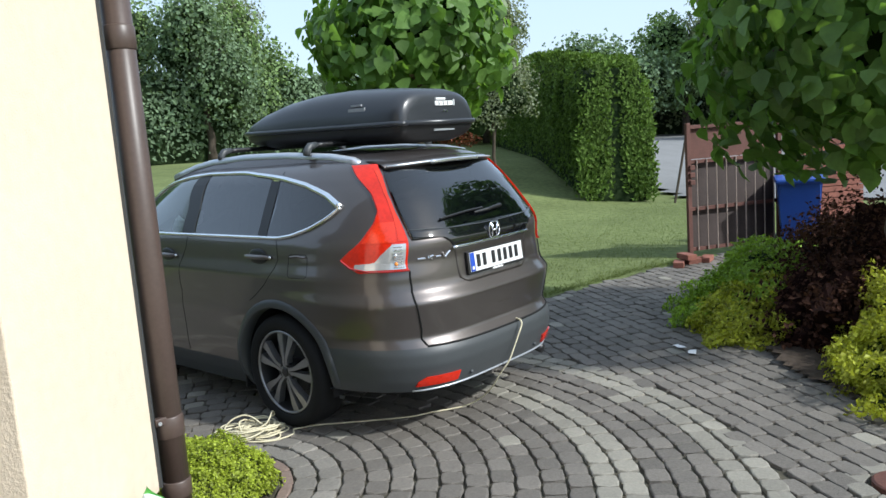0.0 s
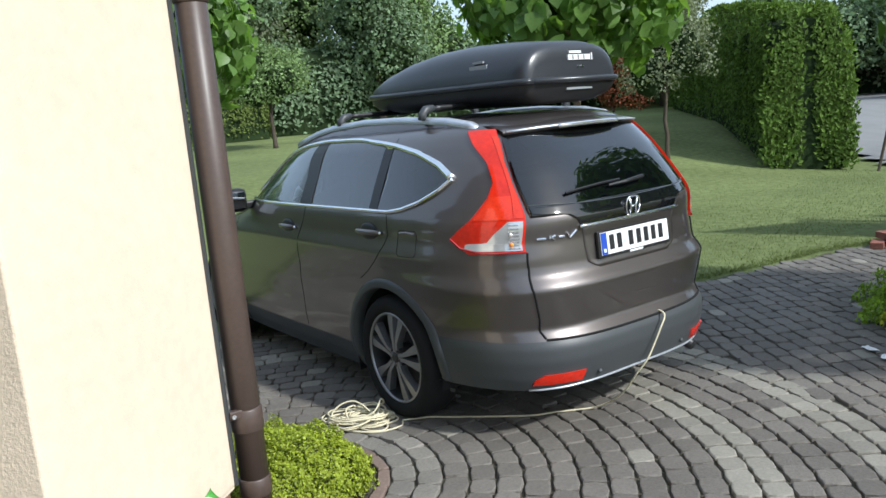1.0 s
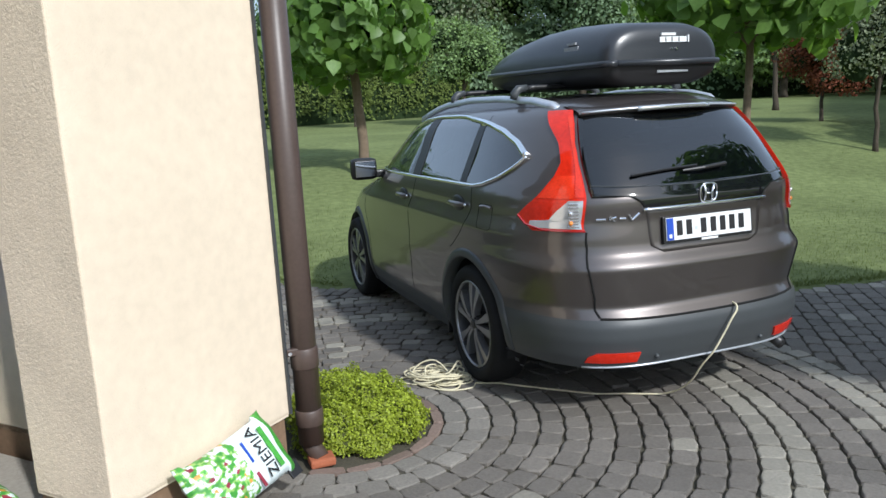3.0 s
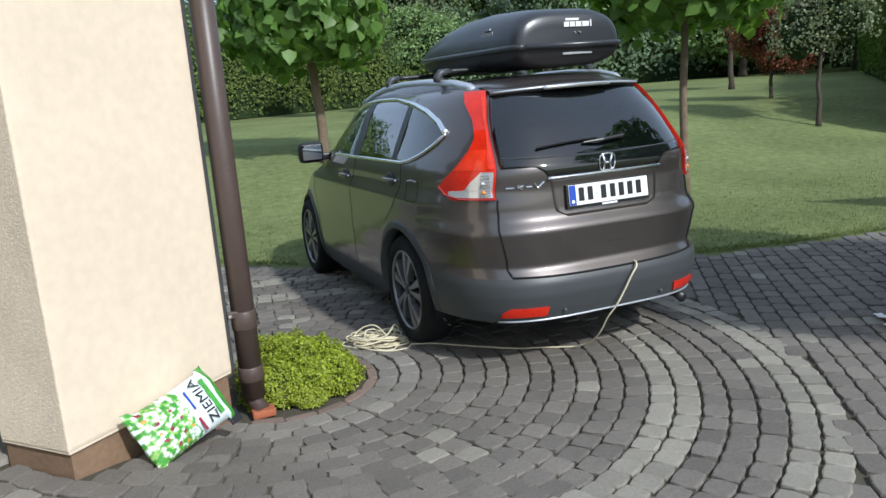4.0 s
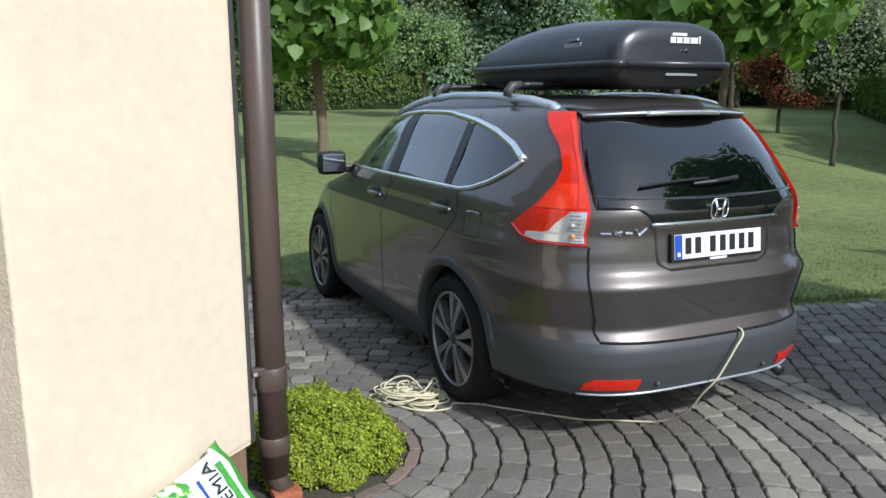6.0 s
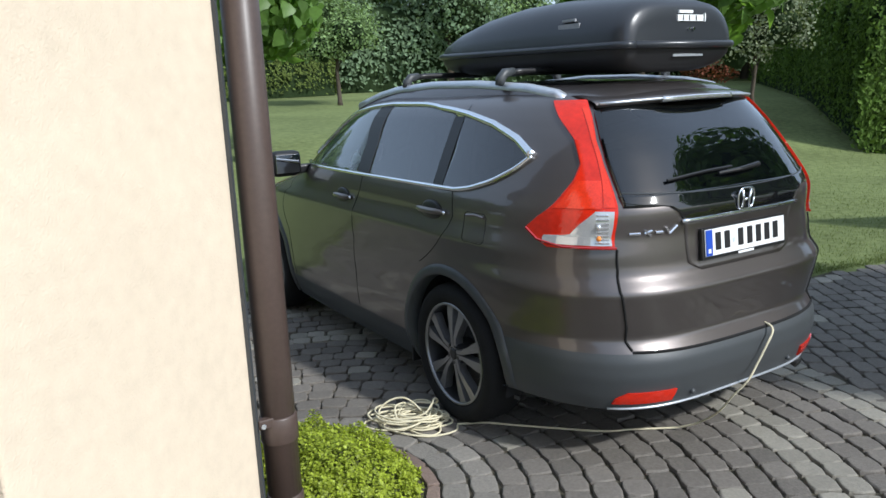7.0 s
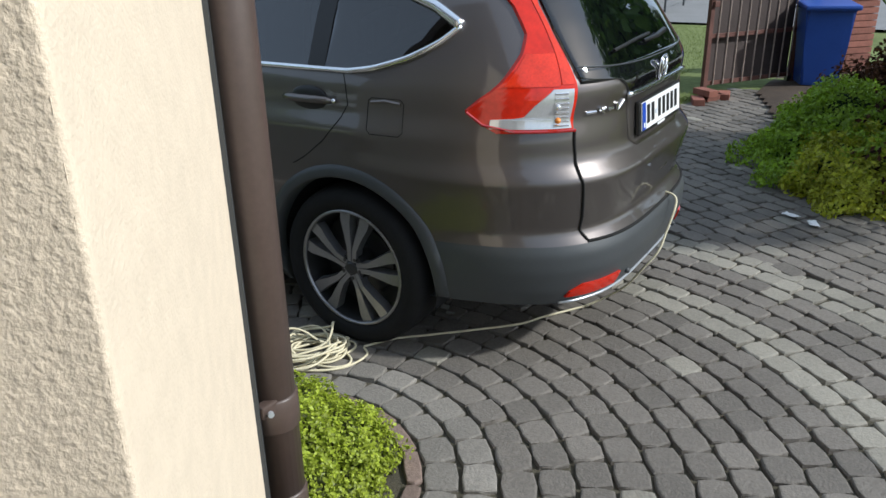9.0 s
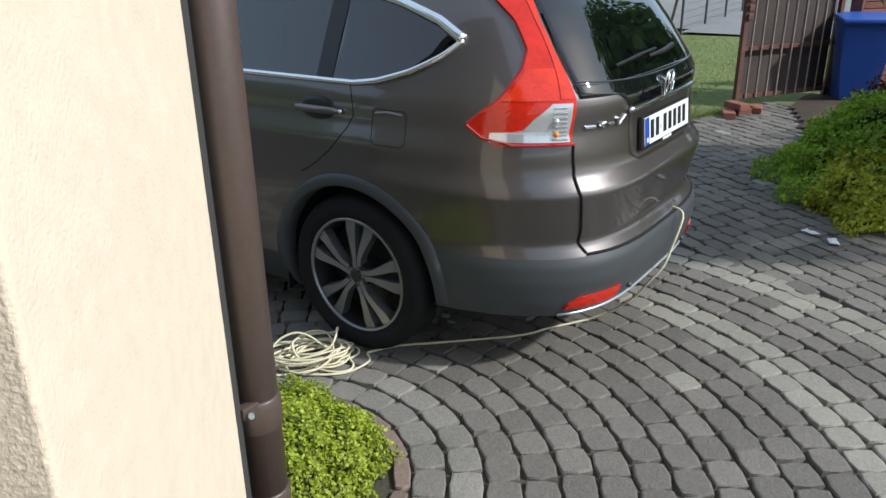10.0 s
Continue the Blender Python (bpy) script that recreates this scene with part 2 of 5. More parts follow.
def rise(x, y):
    """Height of the ground: level round the car, up to the house corner, up to the back lawn."""
    s = (x + 2.0) * -0.77 + (y + 0.64) * -0.63
    s = min(1, max(0, s / 1.1))
    t = min(1, max(0, (y - 3.3) / 6.5))
    h = 0.15 * s * s * (3 - 2 * s) if x < -0.3 else 0.15 * s * s * (3 - 2 * s) * max(0, 1 - (x + 0.3) / 1.2)
    u = min(1, max(0, (y - 8.0) / 16))
    return h + 0.85 * t * t * (3 - 2 * t) + 0.62 * u


# ---- the car ----
ZT = (.20, .28, .36, .45, .52, .56, .60, .70, .85, .95, 1.03, 1.10, 1.14, 1.20, 1.28, 1.35, 1.43, 1.50, 1.55, 1.585, 1.615, 1.642, 1.658, 1.664)
AT = (.83, .87, .895, .905, .907, .905, .905, .91, .907, .904, .881, .872, .864, .843, .808, .776, .740, .705, .665, .618, .555, .44, .22, .002)
RT = (-.90, -.985, -1.02, -1.045, -1.044, -1.022, -.992, -.995, -.985, -.98, -.975, -.985, -.985, -.955, -.905, -.86, -.80, -.735, -.69, -.65, -.60, -.50, -.2, .3)
FT = (3.4, 3.48, 3.54, 3.57, 3.57, 3.57, 3.56, 3.52, 3.34, 3.12, 2.78, 2.44, 2.36, 2.25, 2.11, 1.98, 1.83, 1.69, 1.57, 1.47, 1.35, 1.18, .8, .4)
YM, NR, NF = 0.6, 4.0, 4.4


def smoothed(z, tab):
    """Table looked up with a little rounding between its rows."""
    return float(np.mean([np.interp(z + d, ZT, tab) for d in (-.012, -.006, 0, .006, .012)]))


DIMS = {}


def dims(z):
    k = round(z, 5)
    if k not in DIMS:
        DIMS[k] = smoothed(z, AT), smoothed(z, RT), smoothed(z, FT)
    return DIMS[k]


def ledge_out(z):
    """How far the shoulder round the rear stands out: rising slowly, then folding back at its upper edge."""
    return float(np.interp(z, (.61, .70, .785, .803, .82, .87, .91), (0, .018, .042, .047, .040, .006, 0)))


def surf(th, z, side=-1):
    """A point of the body: th runs from the middle of the rear (0) along one side to the middle of the front (pi)."""
    a, r, f = dims(z)
    c, s = math.cos(th), max(0.0, math.sin(th))
    if th <= math.pi / 2:
        g = ledge_out(z)
        return Vector((side * (a + .5 * g * max(0, c)) * s ** (2 / NR), YM - (YM - r + g) * max(0, c) ** (2 / NR), z))
    return Vector((side * a * s ** (2 / NF), YM + (f - YM) * abs(c) ** (2 / NF), z))


def normal(th, z, side=-1):
    e = 0.004
    t = min(math.pi - 2 * e, max(2 * e, th))
    d1 = surf(t + e, z, side) - surf(t - e, z, side)
    d2 = surf(t, min(1.655, z + .01), side) - surf(t, z - .01, side)
    n = d1.cross(d2) if side < 0 else d2.cross(d1)
    n.normalize()
    mid = surf(t, z, side) - Vector((0, YM, z))
    return n if n.dot(mid) > 0 else -n


def th_of(spec, z):
    """The th of ('y', metres along the car) or ('x', metres from the middle, on the rear)."""
    kind, v = spec
    a, r, f = dims(z)
    if kind == 'x':
        return math.asin(min(1, (abs(v) / a)) ** (NR / 2))
    if v <= YM:
        return math.acos(min(1, (YM - v) / (YM - r)) ** (NR / 2))
    return math.pi - math.acos(min(1, (v - YM) / (f - YM)) ** (NF / 2))


BOUNDS = {}


def bound(ctrl, z):
    """The th of an edge, given as (z, place) rows, at a height."""
    key = tuple(ctrl)
    if key not in BOUNDS:
        BOUNDS[key] = ([c[0] for c in ctrl], [th_of(c[1], c[0]) for c in ctrl])
    zs, ts = BOUNDS[key]
    return float(np.interp(z, zs, ts))


def panel(lo, hi, out=0.003, deep=0.02, nz=26, nx=14, side=-1, twin=False):
    """A thin shell that lies on the body between two edges, each given as (z, place) rows."""
    bm = bmesh.new()
    z0, z1 = lo[0][0], lo[-1][0]
    rows, back = [], []
    for i in range(nz + 1):
        z = z0 + (z1 - z0) * i / nz
        a, b = bound(lo, z), bound(hi, z)
        if twin:
            ts = [(-b + (2 * b) * k / nx) for k in range(nx + 1)]
            ts = [math.copysign(abs(t / b) ** 1.6 * b, t) for t in ts]
            rows.append([bm.verts.new(surf(abs(t), z, -1 if t < 0 else 1) + normal(max(abs(t), .02), z, -1 if t < 0 else 1) * out) for t in ts])
        else:
            ts = [a + (b - a) * k / nx for k in range(nx + 1)]
            rows.append([bm.verts.new(surf(t, z, side) + normal(t, z, side) * out) for t in ts])
    for p, q in zip(rows, rows[1:]):
        for k in range(nx):
            bm.faces.new((p[k], p[k + 1], q[k + 1], q[k]))
    edge = [e for e in bm.edges if e.is_boundary]
    ext = bmesh.ops.extrude_edge_only(bm, edges=edge)
    for v in [g for g in ext["geom"] if isinstance(g, bmesh.types.BMVert)]:
        d = Vector((v.co.x, v.co.y - YM, 0)).normalized()
        v.co -= d * deep
    bmesh.ops.recalc_face_normals(bm, faces=bm.faces)
    face_out = sum(f.calc_area() * f.normal.dot(f.calc_center_median() - Vector((0, YM, .9))) for f in bm.faces)
    if face_out < 0:
        bmesh.ops.reverse_faces(bm, faces=bm.faces)
    return bm


def on_body(rows, out, side=-1, steps=8):
    """Points that follow the body between (z, place) rows."""
    pts = []
    for (z0, s0), (z1, s1) in zip(rows, rows[1:]):
        t0, t1 = th_of(s0, z0), th_of(s1, z1)
        for k in range(steps):
            u = k / steps
            z, t = z0 + (z1 - z0) * u, t0 + (t1 - t0) * u
            pts.append(surf(t, z, side) + normal(t, z, side) * out)
    z, s = rows[-1]
    t = th_of(s, z)
    pts.append(surf(t, z, side) + normal(t, z, side) * out)
    return pts


def curved(f):
    """Smoothed shading for a mesh object."""
    f.data.polygons.foreach_set("use_smooth", [True] * len(f.data.polygons))
    return f


X, Y = (lambda v: ('x', v)), (lambda v: ('y', v))
DLO_REAR = [(1.175, Y(-.02)), (1.19, Y(-.13)), (1.23, Y(-.27)), (1.29, Y(-.39)), (1.345, Y(-.455)), (1.41, Y(-.345)), (1.473, Y(-.16)), (1.513, Y(.05)), (1.545, Y(.35)), (1.562, Y(.62))]
DLO_FRONT = [(1.175, Y(2.05)), (1.19, Y(2.05)), (1.23, Y(2.0)), (1.29, Y(1.90)), (1.345, Y(1.80)), (1.41, Y(1.67)), (1.473, Y(1.52)), (1.513, Y(1.38)), (1.545, Y(1.17)), (1.562, Y(.90))]
LAMP_OUT = [(.985, Y(-.64)), (1.012, Y(-.585)), (1.058, Y(-.525)), (1.105, Y(-.58)), (1.158, Y(-.645)), (1.251, Y(-.688)), (1.313, Y(-.683)), (1.408, Y(-.615)), (1.5, Y(-.50)), (1.565, Y(-.42))]
LAMP_IN = [(.985, X(.635)), (1.012, X(.634)), (1.058, X(.630)), (1.105, X(.624)), (1.158, X(.615)), (1.251, X(.60)), (1.313, X(.590)), (1.408, X(.566)), (1.5, X(.525)), (1.565, X(.49))]
GLASS = [(1.15, X(.60)), (1.25, X(.592)), (1.33, X(.578)), (1.42, X(.552)), (1.5, X(.518)), (1.545, X(.49))]


def within(th, z, side):
    """Whether a place of the body lies in a window."""
    for lo, hi, m in ((DLO_REAR, DLO_FRONT, .02),):
        if th > .9 and lo[0][0] + .018 < z < lo[-1][0] - .012:
            p = surf(th, z)
            if surf(bound(lo, z), z).y + .03 < p.y < surf(bound(hi, z), z).y - .03:
                return True
    if 1.17 < z < 1.53 and th < bound(GLASS, z) - .03:
        return True
    p = surf(th, z)
    if z > 1.14 and z < 1.60 and p.y > YM:      # windscreen
        a, r, f = dims(z)
        return abs(p.x) < a * .86 and p.y > f - .30
    return False


def arch(y, z, r):
    return min(math.hypot(y, z - .355), math.hypot(y - 2.62, z - .355)) < r


def build_body(car):
    fine = [surf(math.pi * k / 4000, .8) for k in range(4001)]
    lens = np.concatenate([[0], np.cumsum([(b - a).length for a, b in zip(fine, fine[1:])])])
    nth = 150
    ths = [float(np.interp(lens[-1] * k / nth, lens, np.linspace(0, math.pi, 4001))) for k in range(nth + 1)]
    zs = list(np.linspace(.20, 1.60, 100)) + [1.612, 1.622, 1.632, 1.641, 1.648, 1.654, 1.659, 1.662, 1.664]
    for name, material, clad in (("body", M_PAINT, False), ("lower_cladding", M_CLAD, True)):
        verts, faces = [], []
        for side in (-1, 1):
            base = len(verts)
            for z in zs:
                for t in ths:
                    p = surf(t, z, side)
                    verts.append(p)
            for i in range(len(zs) - 1):
                zc = (zs[i] + zs[i + 1]) / 2
                for j in range(nth):
                    tc = (ths[j] + ths[j + 1]) / 2
                    p = surf(tc, zc, side)
                    line = .555 if p.y < -.40 or p.y > 3.05 else .37
                    if p.y < -.43 and zc < .30:
                        continue
                    if (zc < line) != clad:
                        continue
                    if abs(p.x) > .55 and arch(p.y, zc, .425):
                        continue
                    if not clad and within(tc, zc, side):
                        continue
                    a = base + i * (nth + 1) + j
                    q = (a, a + 1, a + nth + 2, a + nth + 1)
                    faces.append(q if side > 0 else q[::-1])
        part_mesh(name, mesh_from(name, verts, faces, material, True), car,
                  "grey-brown metallic paint" if not clad else "dark grey unpainted plastic")
    bm = bmesh.new()
    box(bm, (0, 1.3, .27), (1.25, 3.7, .06))
    part("underbody", bm, M_LINER, car)


def build_wheel(car, x, y):
    """Tyre and a rim with five twin spokes, outer face towards -x before it is turned."""
    w = new("wheel")
    w.parent = car
    w.matrix_local = pose(x, y, .355, 0, 0, 0 if x < 0 else 180)
    bm = lathe(bmesh.new(), [(.02, .255), (-.012, .262), (-.022, .285), (-.024, .315), (-.012, .340), (.012, .352), (.06, .357), (.13, .357), (.175, .352), (.2, .33), (.21, .28), (.2, .255)], 64)
    bmesh.ops.recalc_face_normals(bm, faces=bm.faces)
    part("tyre", bm, M_TYRE, w, smooth=True)
    part("rim_barrel", lathe(bmesh.new(), [(-.004, .246), (.03, .238), (.08, .228), (.18, .222)], 64), M_DALLOY, w, smooth=True)
    bm = lathe(bmesh.new(), [(-.012, .260), (-.017, .254), (-.014, .248), (-.004, .246)], 64)
    part("rim", bm, M_ALLOY, w, "silver alloy rim with ten paired spokes", smooth=True)
    part("brake_disc", lathe(bmesh.new(), [(.09, .0), (.09, .150), (.10, .152), (.10, .22), (.12, .22)], 40), M_DALLOY, w)
    for k in range(5):
        m = Matrix.Rotation(radians(72 * k + 8), 4, 'X')
        for sgn in (-1, 1):
            bm = bmesh.new()
            prof = [(.030, .011, .020, .000), (.09, .014, .022, -.006), (.15, .030, .034, -.004), (.20, .046, .046, .0), (.243, .052, .052, .004)]
            rows = []
            for r, off, wd, dx in prof:
                c = sgn * off
                rows.append([bm.verts.new((dx - .006, c - wd * .5, r)), bm.verts.new((dx - .006, c + wd * .5, r)), bm.verts.new((dx + .035, c + wd * .62, r)), bm.verts.new((dx + .035, c - wd * .62, r))])
            for p, q in zip(rows, rows[1:]):
                for i in range(4):
                    bm.faces.new((p[i], p[(i + 1) % 4], q[(i + 1) % 4], q[i]))
            bmesh.ops.transform(bm, matrix=m, verts=bm.verts)
            bmesh.ops.recalc_face_normals(bm, faces=bm.faces)
            part("spoke", bm, M_ALLOY, w)
        bm = bmesh.new()
        tube(bm, [(-.008, .046 * math.sin(radians(72 * k + 44)), .046 * math.cos(radians(72 * k + 44))), (.01, .046 * math.sin(radians(72 * k + 44)), .046 * math.cos(radians(72 * k + 44)))], .009, 8)
        part("wheel_nut", bm, M_DALLOY, w)
    part("hub_cap", lathe(bmesh.new(), [(-.012, 0.001), (-.012, .022), (-.006, .031), (.03, .034)], 24), M_DALLOY, w)
    part("hub", lathe(bmesh.new(), [(.0, .03), (.0, .062), (.06, .07), (.09, .07)], 24), M_DALLOY, w)


def build_arch(car, cy, side):
    bm = bmesh.new()
    rows = []
    for k in range(41):
        t = radians(-22 + 224 * k / 40)
        row = []
        for r, out in ((.402, -.06), (.405, .010), (.413, .014), (.438, .010), (.456, .004), (.461, -.02)):
            y = cy + r * math.cos(t)
            z = max(.305 if y < -.2 else .215, .355 + r * math.sin(t))
            th = th_of(Y(y), z)
            p = surf(th, z, side)
            row.append(bm.verts.new((p.x + side * out, y, z)))
        rows.append(row)
    for p, q in zip(rows, rows[1:]):
        for i in range(5):
            bm.faces.new((p[i], p[i + 1], q[i + 1], q[i]))
    bmesh.ops.recalc_face_normals(bm, faces=bm.faces)
    part("arch_trim", bm, M_CLAD, car, "dark grey plastic wheel arch trim", smooth=True)
    bm = bmesh.new()
    rows = []
    for k in range(25):
        t = radians(-15 + 210 * k / 24)
        rows.append([bm.verts.new((side * x, cy + .415 * math.cos(t), .355 + .415 * math.sin(t))) for x in (.86, .50)])
    for p, q in zip(rows, rows[1:]):
        bm.faces.new((p[0], p[1], q[1], q[0]))
    bm.faces.new([r[1] for r in rows])
    part("arch_liner", bm, M_LINER, car)


def glass_mat(name, col, rough=0.02):
    m = mat(name, col, rough, 0, 0.03, 3, 30, trans=0.85, spec=0.9)
    b = m.node_tree.nodes["Principled BSDF"]
    b.inputs["IOR"].default_value = 1.52
    b.inputs["Coat Weight"].default_value, b.inputs["Coat Roughness"].default_value = 1.0, 0.01
    b.inputs["Coat IOR"].default_value = 1.5
    return m


M_GLASSD = glass_mat("dark tinted glass", (0.012, 0.016, 0.020))
M_GLASSF = glass_mat("green tinted glass", (0.24, 0.34, 0.30))


M_MIRROR = mat("mirror", (.35, .36, .38), .03, 1.0, .02)


def build_car():
    car = thing("suv_car", None, "grey-brown metallic estate car with black roof box, parked on paving", "car")
    build_body(car)
    for side in (-1, 1):
        for y in (0, 2.62):
            build_wheel(car, side * .878, y)
            build_arch(car, y, side)
        # side glazing, split at the pillars
        def cut(rows, y0, keep):
            return [(z, Y(max(surf(bound(rows, z), z).y, y0) if keep else min(surf(bound(rows, z), z).y, y0))) for z, s in rows]
        for name, ya, yb, g in (("quarter_window", -9, .11, M_GLASSD), ("rear_door_window", .165, .905, M_GLASSD), ("front_door_window", 1.02, 9, M_GLASSF)):
            lo, hi = cut(DLO_REAR, ya, True), cut(DLO_FRONT, yb, False)
            lo = [(z, Y(min(v[1], h[1][1] - .004))) for (z, v), h in zip(lo, hi)]
            part(name, panel(lo, hi, .002, .004, 30, 18, side), g, car, "dark tinted glass" if g is M_GLASSD else "clear greenish glass", smooth=True)
        for y0, y1, z1 in ((.095, .18, 1.505), (.89, 1.035, 1.55)):
            lo = [(z, Y(y0)) for z in (1.17, 1.35, z1)]
            hi = [(z, Y(y1)) for z in (1.17, 1.35, z1)]
            part("pillar_trim", panel(lo, hi, .004, .02, 14, 6, side), M_BLACK, car, "gloss black window pillar")
        bm = bmesh.new()
        low = on_body([(z, s) for z, s in [(1.175, Y(2.05)), (1.175, Y(1.5)), (1.175, Y(.6)), (1.175, Y(-.02))]] + DLO_REAR[1:5], .006, side, 6)
        tube(bm, low, [.012] * len(low), 8)
        part("window_trim", bm, M_CHROME, car, "chrome strip below the side windows", smooth=True)
        bm = bmesh.new()
        top = on_body(DLO_REAR[4:] + [(1.562, Y(.9))] + DLO_FRONT[::-1][1:8], .006, side, 6)
        n = len(top)
        tube(bm, top, [.023 - .009 * min(1, 2.5 * i / n) for i in range(n)], 8)
        part("window_trim", bm, M_CHROME, car, "chrome strip arching over the side windows", smooth=True)
        # door shut lines
        for rows in ([(1.165, Y(.0)), (1.05, Y(-.028)), (1.0, Y(.0)), (.90, Y(.09)), (.83, Y(.19)), (.79, Y(.26))],
                     [(1.165, Y(.965)), (1.05, Y(1.0)), (.8, Y(1.03)), (.5, Y(1.03)), (.38, Y(1.03))],
                     [(1.15, Y(2.15)), (1.0, Y(2.18)), (.7, Y(2.16)), (.5, Y(2.12)), (.38, Y(2.1))]):
            part("shut_line", tubed(on_body(rows, -.001, side, 6), .003, 6), M_SEAM, car)
        for y0, y1, z in ((.035, .29, 1.06), (1.085, 1.32, 1.03)):
            h = new("door_handle")
            h.parent = car
            tagged(h, "body-coloured pull handle with chrome key end")
            cup = on_body([(z, Y((y0 + y1) / 2))], .0, side)
            c = Vector(cup[0])
            bm = bmesh.new()
            bmesh.ops.create_uvsphere(bm, u_segments=16, v_segments=10, radius=1)
            for v in bm.verts:
                v.co = Vector((c.x + v.co.x * .012, c.y + v.co.y * .095, c.z + v.co.z * .052))
            part("recess", bm, M_BLACK, h, smooth=True)
            bm = bmesh.new()
            pts = [on_body([(z, Y(y0 + (y1 - y0) * k / 8))], .004 + .026 * math.sin(math.pi * k / 8) ** .5, side)[0] for k in range(9)]
            tube(bm, pts, [.010, .014, .016, .016, .016, .016, .016, .014, .010], 10)
            part("grip", bm, M_PAINT, h, smooth=True)
            bm = bmesh.new()
            e = on_body([(z, Y(y0 - .004))], .012, side)[0]
            bmesh.ops.create_uvsphere(bm, u_segments=10, v_segments=8, radius=.010, matrix=Matrix.Translation(e))
            part("key_cap", bm, M_CHROME, h, smooth=True)
        # tail lamp
        lamp = new("tail_lamp")
        lamp.parent = car
        tagged(lamp, "tall red tail lamp with clear lower lens")
        part("red_lens", panel(LAMP_OUT, LAMP_IN, .014, .03, 44, 18, side), M_RED, lamp, smooth=False)
        def mix(u0, u1, za, zb):
            zs2 = list(np.linspace(za, zb, 14))
            f = lambda u: [(z, Y(surf(bound(LAMP_OUT, z) * (1 - u) + bound(LAMP_IN, z) * u, z).y)) for z in zs2]
            return f(u0), f(u1)
        a, b = mix(.78, .96, 1.15, 1.53)
        part("brake_strip", panel(a, b, .017, .004, 30, 6, side), M_ORED, lamp, "brighter orange-red strip")
        a, b = mix(.06, .76, 1.145, 1.25)
        part("lens_field", panel(a, b, .0165, .004, 20, 8, side), M_ORED, lamp, "brighter orange-red lower field")
        lo = [(1.0, Y(-.615)), (1.034, Y(-.615)), (1.042, Y(-.72)), (1.086, Y(-.755)), (1.137, Y(-.805))]
        hi = [(1.0, X(.642)), (1.034, X(.642)), (1.042, X(.641)), (1.086, X(.636)), (1.137, X(.63))]
        part("clear_lens", panel(lo, hi, .0175, .004, 24, 10, side), M_CLEAR, lamp, "clear reversing lens")
        for k in range(8):
            z = 1.010 + .0162 * k
            part("lens_rib", tubed(on_body([(z, Y(-.81)), (z, X(.648))], .0175, side, 5), .0042, 6), M_LENSROW, lamp)
        for k in range(2):
            z = 1.03 + .05 * k
            c = on_body([(z, X(.675))], .021, side)[0]
            bm = bmesh.new()
            bmesh.ops.create_uvsphere(bm, u_segments=12, v_segments=8, radius=.011, matrix=Matrix.Translation(c))
            part("bulb", bm, M_AMBER if k == 0 else M_LENSROW, lamp, smooth=True)
        part("lens_edge", tubed(on_body([(.99, X(.63)), (.99, Y(-.70)), (1.012, Y(-.59)), (1.058, Y(-.53))], .015, side, 6), .006, 6), M_RED2, lamp)
        # bumper reflector, parking sensors
        part("reflector", panel([(.335, X(.43)), (.362, X(.425)), (.388, X(.42))], [(.335, X(.655)), (.362, X(.65)), (.388, X(.615))], .010, .02, 6, 8, side), M_RED, car, "low red bumper reflector")
        c = on_body([(.35, X(.325))], .004, side)[0]
        bm = bmesh.new()
        bmesh.ops.create_uvsphere(bm, u_segments=12, v_segments=8, radius=.013, matrix=Matrix.Translation(c))
        part("parking_sensor", bm, M_CLAD, car, smooth=True)
        # roof rail
        bm = bmesh.new()
        path = [(-.505, -.43, 1.585), (-.515, -.38, 1.612), (-.53, -.2, 1.642), (-.545, .2, 1.668), (-.555, .6, 1.674), (-.56, 1.0, 1.655), (-.568, 1.2, 1.628), (-.58, 1.36, 1.592), (-.59, 1.46, 1.565)]
        pts = [Vector((-side * p[0], p[1], p[2])) for p in path]
        rows = []
        for i, p in enumerate(pts):
            rows.append([bm.verts.new(p + Vector((dx, 0, dz))) for dx, dz in ((-.024, -.026), (-.026, -.004), (-.014, .010), (.014, .010), (.026, -.004), (.024, -.026))])
        for p, q in zip(rows, rows[1:]):
            for i in range(5):
                bm.faces.new((p[i], p[i + 1], q[i + 1], q[i]))
        bm.faces.new(rows[0])
        bm.faces.new(rows[-1][::-1])
        bmesh.ops.recalc_face_normals(bm, faces=bm.faces)
        part("roof_rail", bm, M_ALU, car, "silver aluminium roof rail", smooth=True)
        bm = bmesh.new()
        rows = [[bm.verts.new(p + Vector((dx, 0, dz))) for dx, dz in ((-.028, -.085), (-.0235, -.024), (.0235, -.024), (.028, -.085))] for p in pts]
        for p, q in zip(rows, rows[1:]):
            for i in range(3):
                bm.faces.new((p[i], p[i + 1], q[i + 1], q[i]))
        bm.faces.new(rows[0])
        bm.faces.new(rows[-1][::-1])
        bmesh.ops.recalc_face_normals(bm, faces=bm.faces)
        part("rail_foot", bm, M_PAINT, car, "dark body-coloured foot of the roof rail", smooth=True)
        # door mirror
        mir = new("door_mirror")
        mir.parent = car
        tagged(mir, "body-coloured door mirror")
        bm = boxed((0, 0, 0), (.215, .11, .175), None, .045)
        bmesh.ops.transform(bm, matrix=pose(side * .955, 1.97, 1.185), verts=bm.verts)
        part("housing", bm, M_BLACK, mir, smooth=True)
        bm = boxed((side * .955, 1.913, 1.185), (.165, .006, .125), None, .002)
        part("mirror_glass", bm, M_MIRROR, mir)
        part("mirror_arm", boxed((side * .82, 1.98, 1.14), (.20, .07, .06), None, .015), M_BLACK, mir)
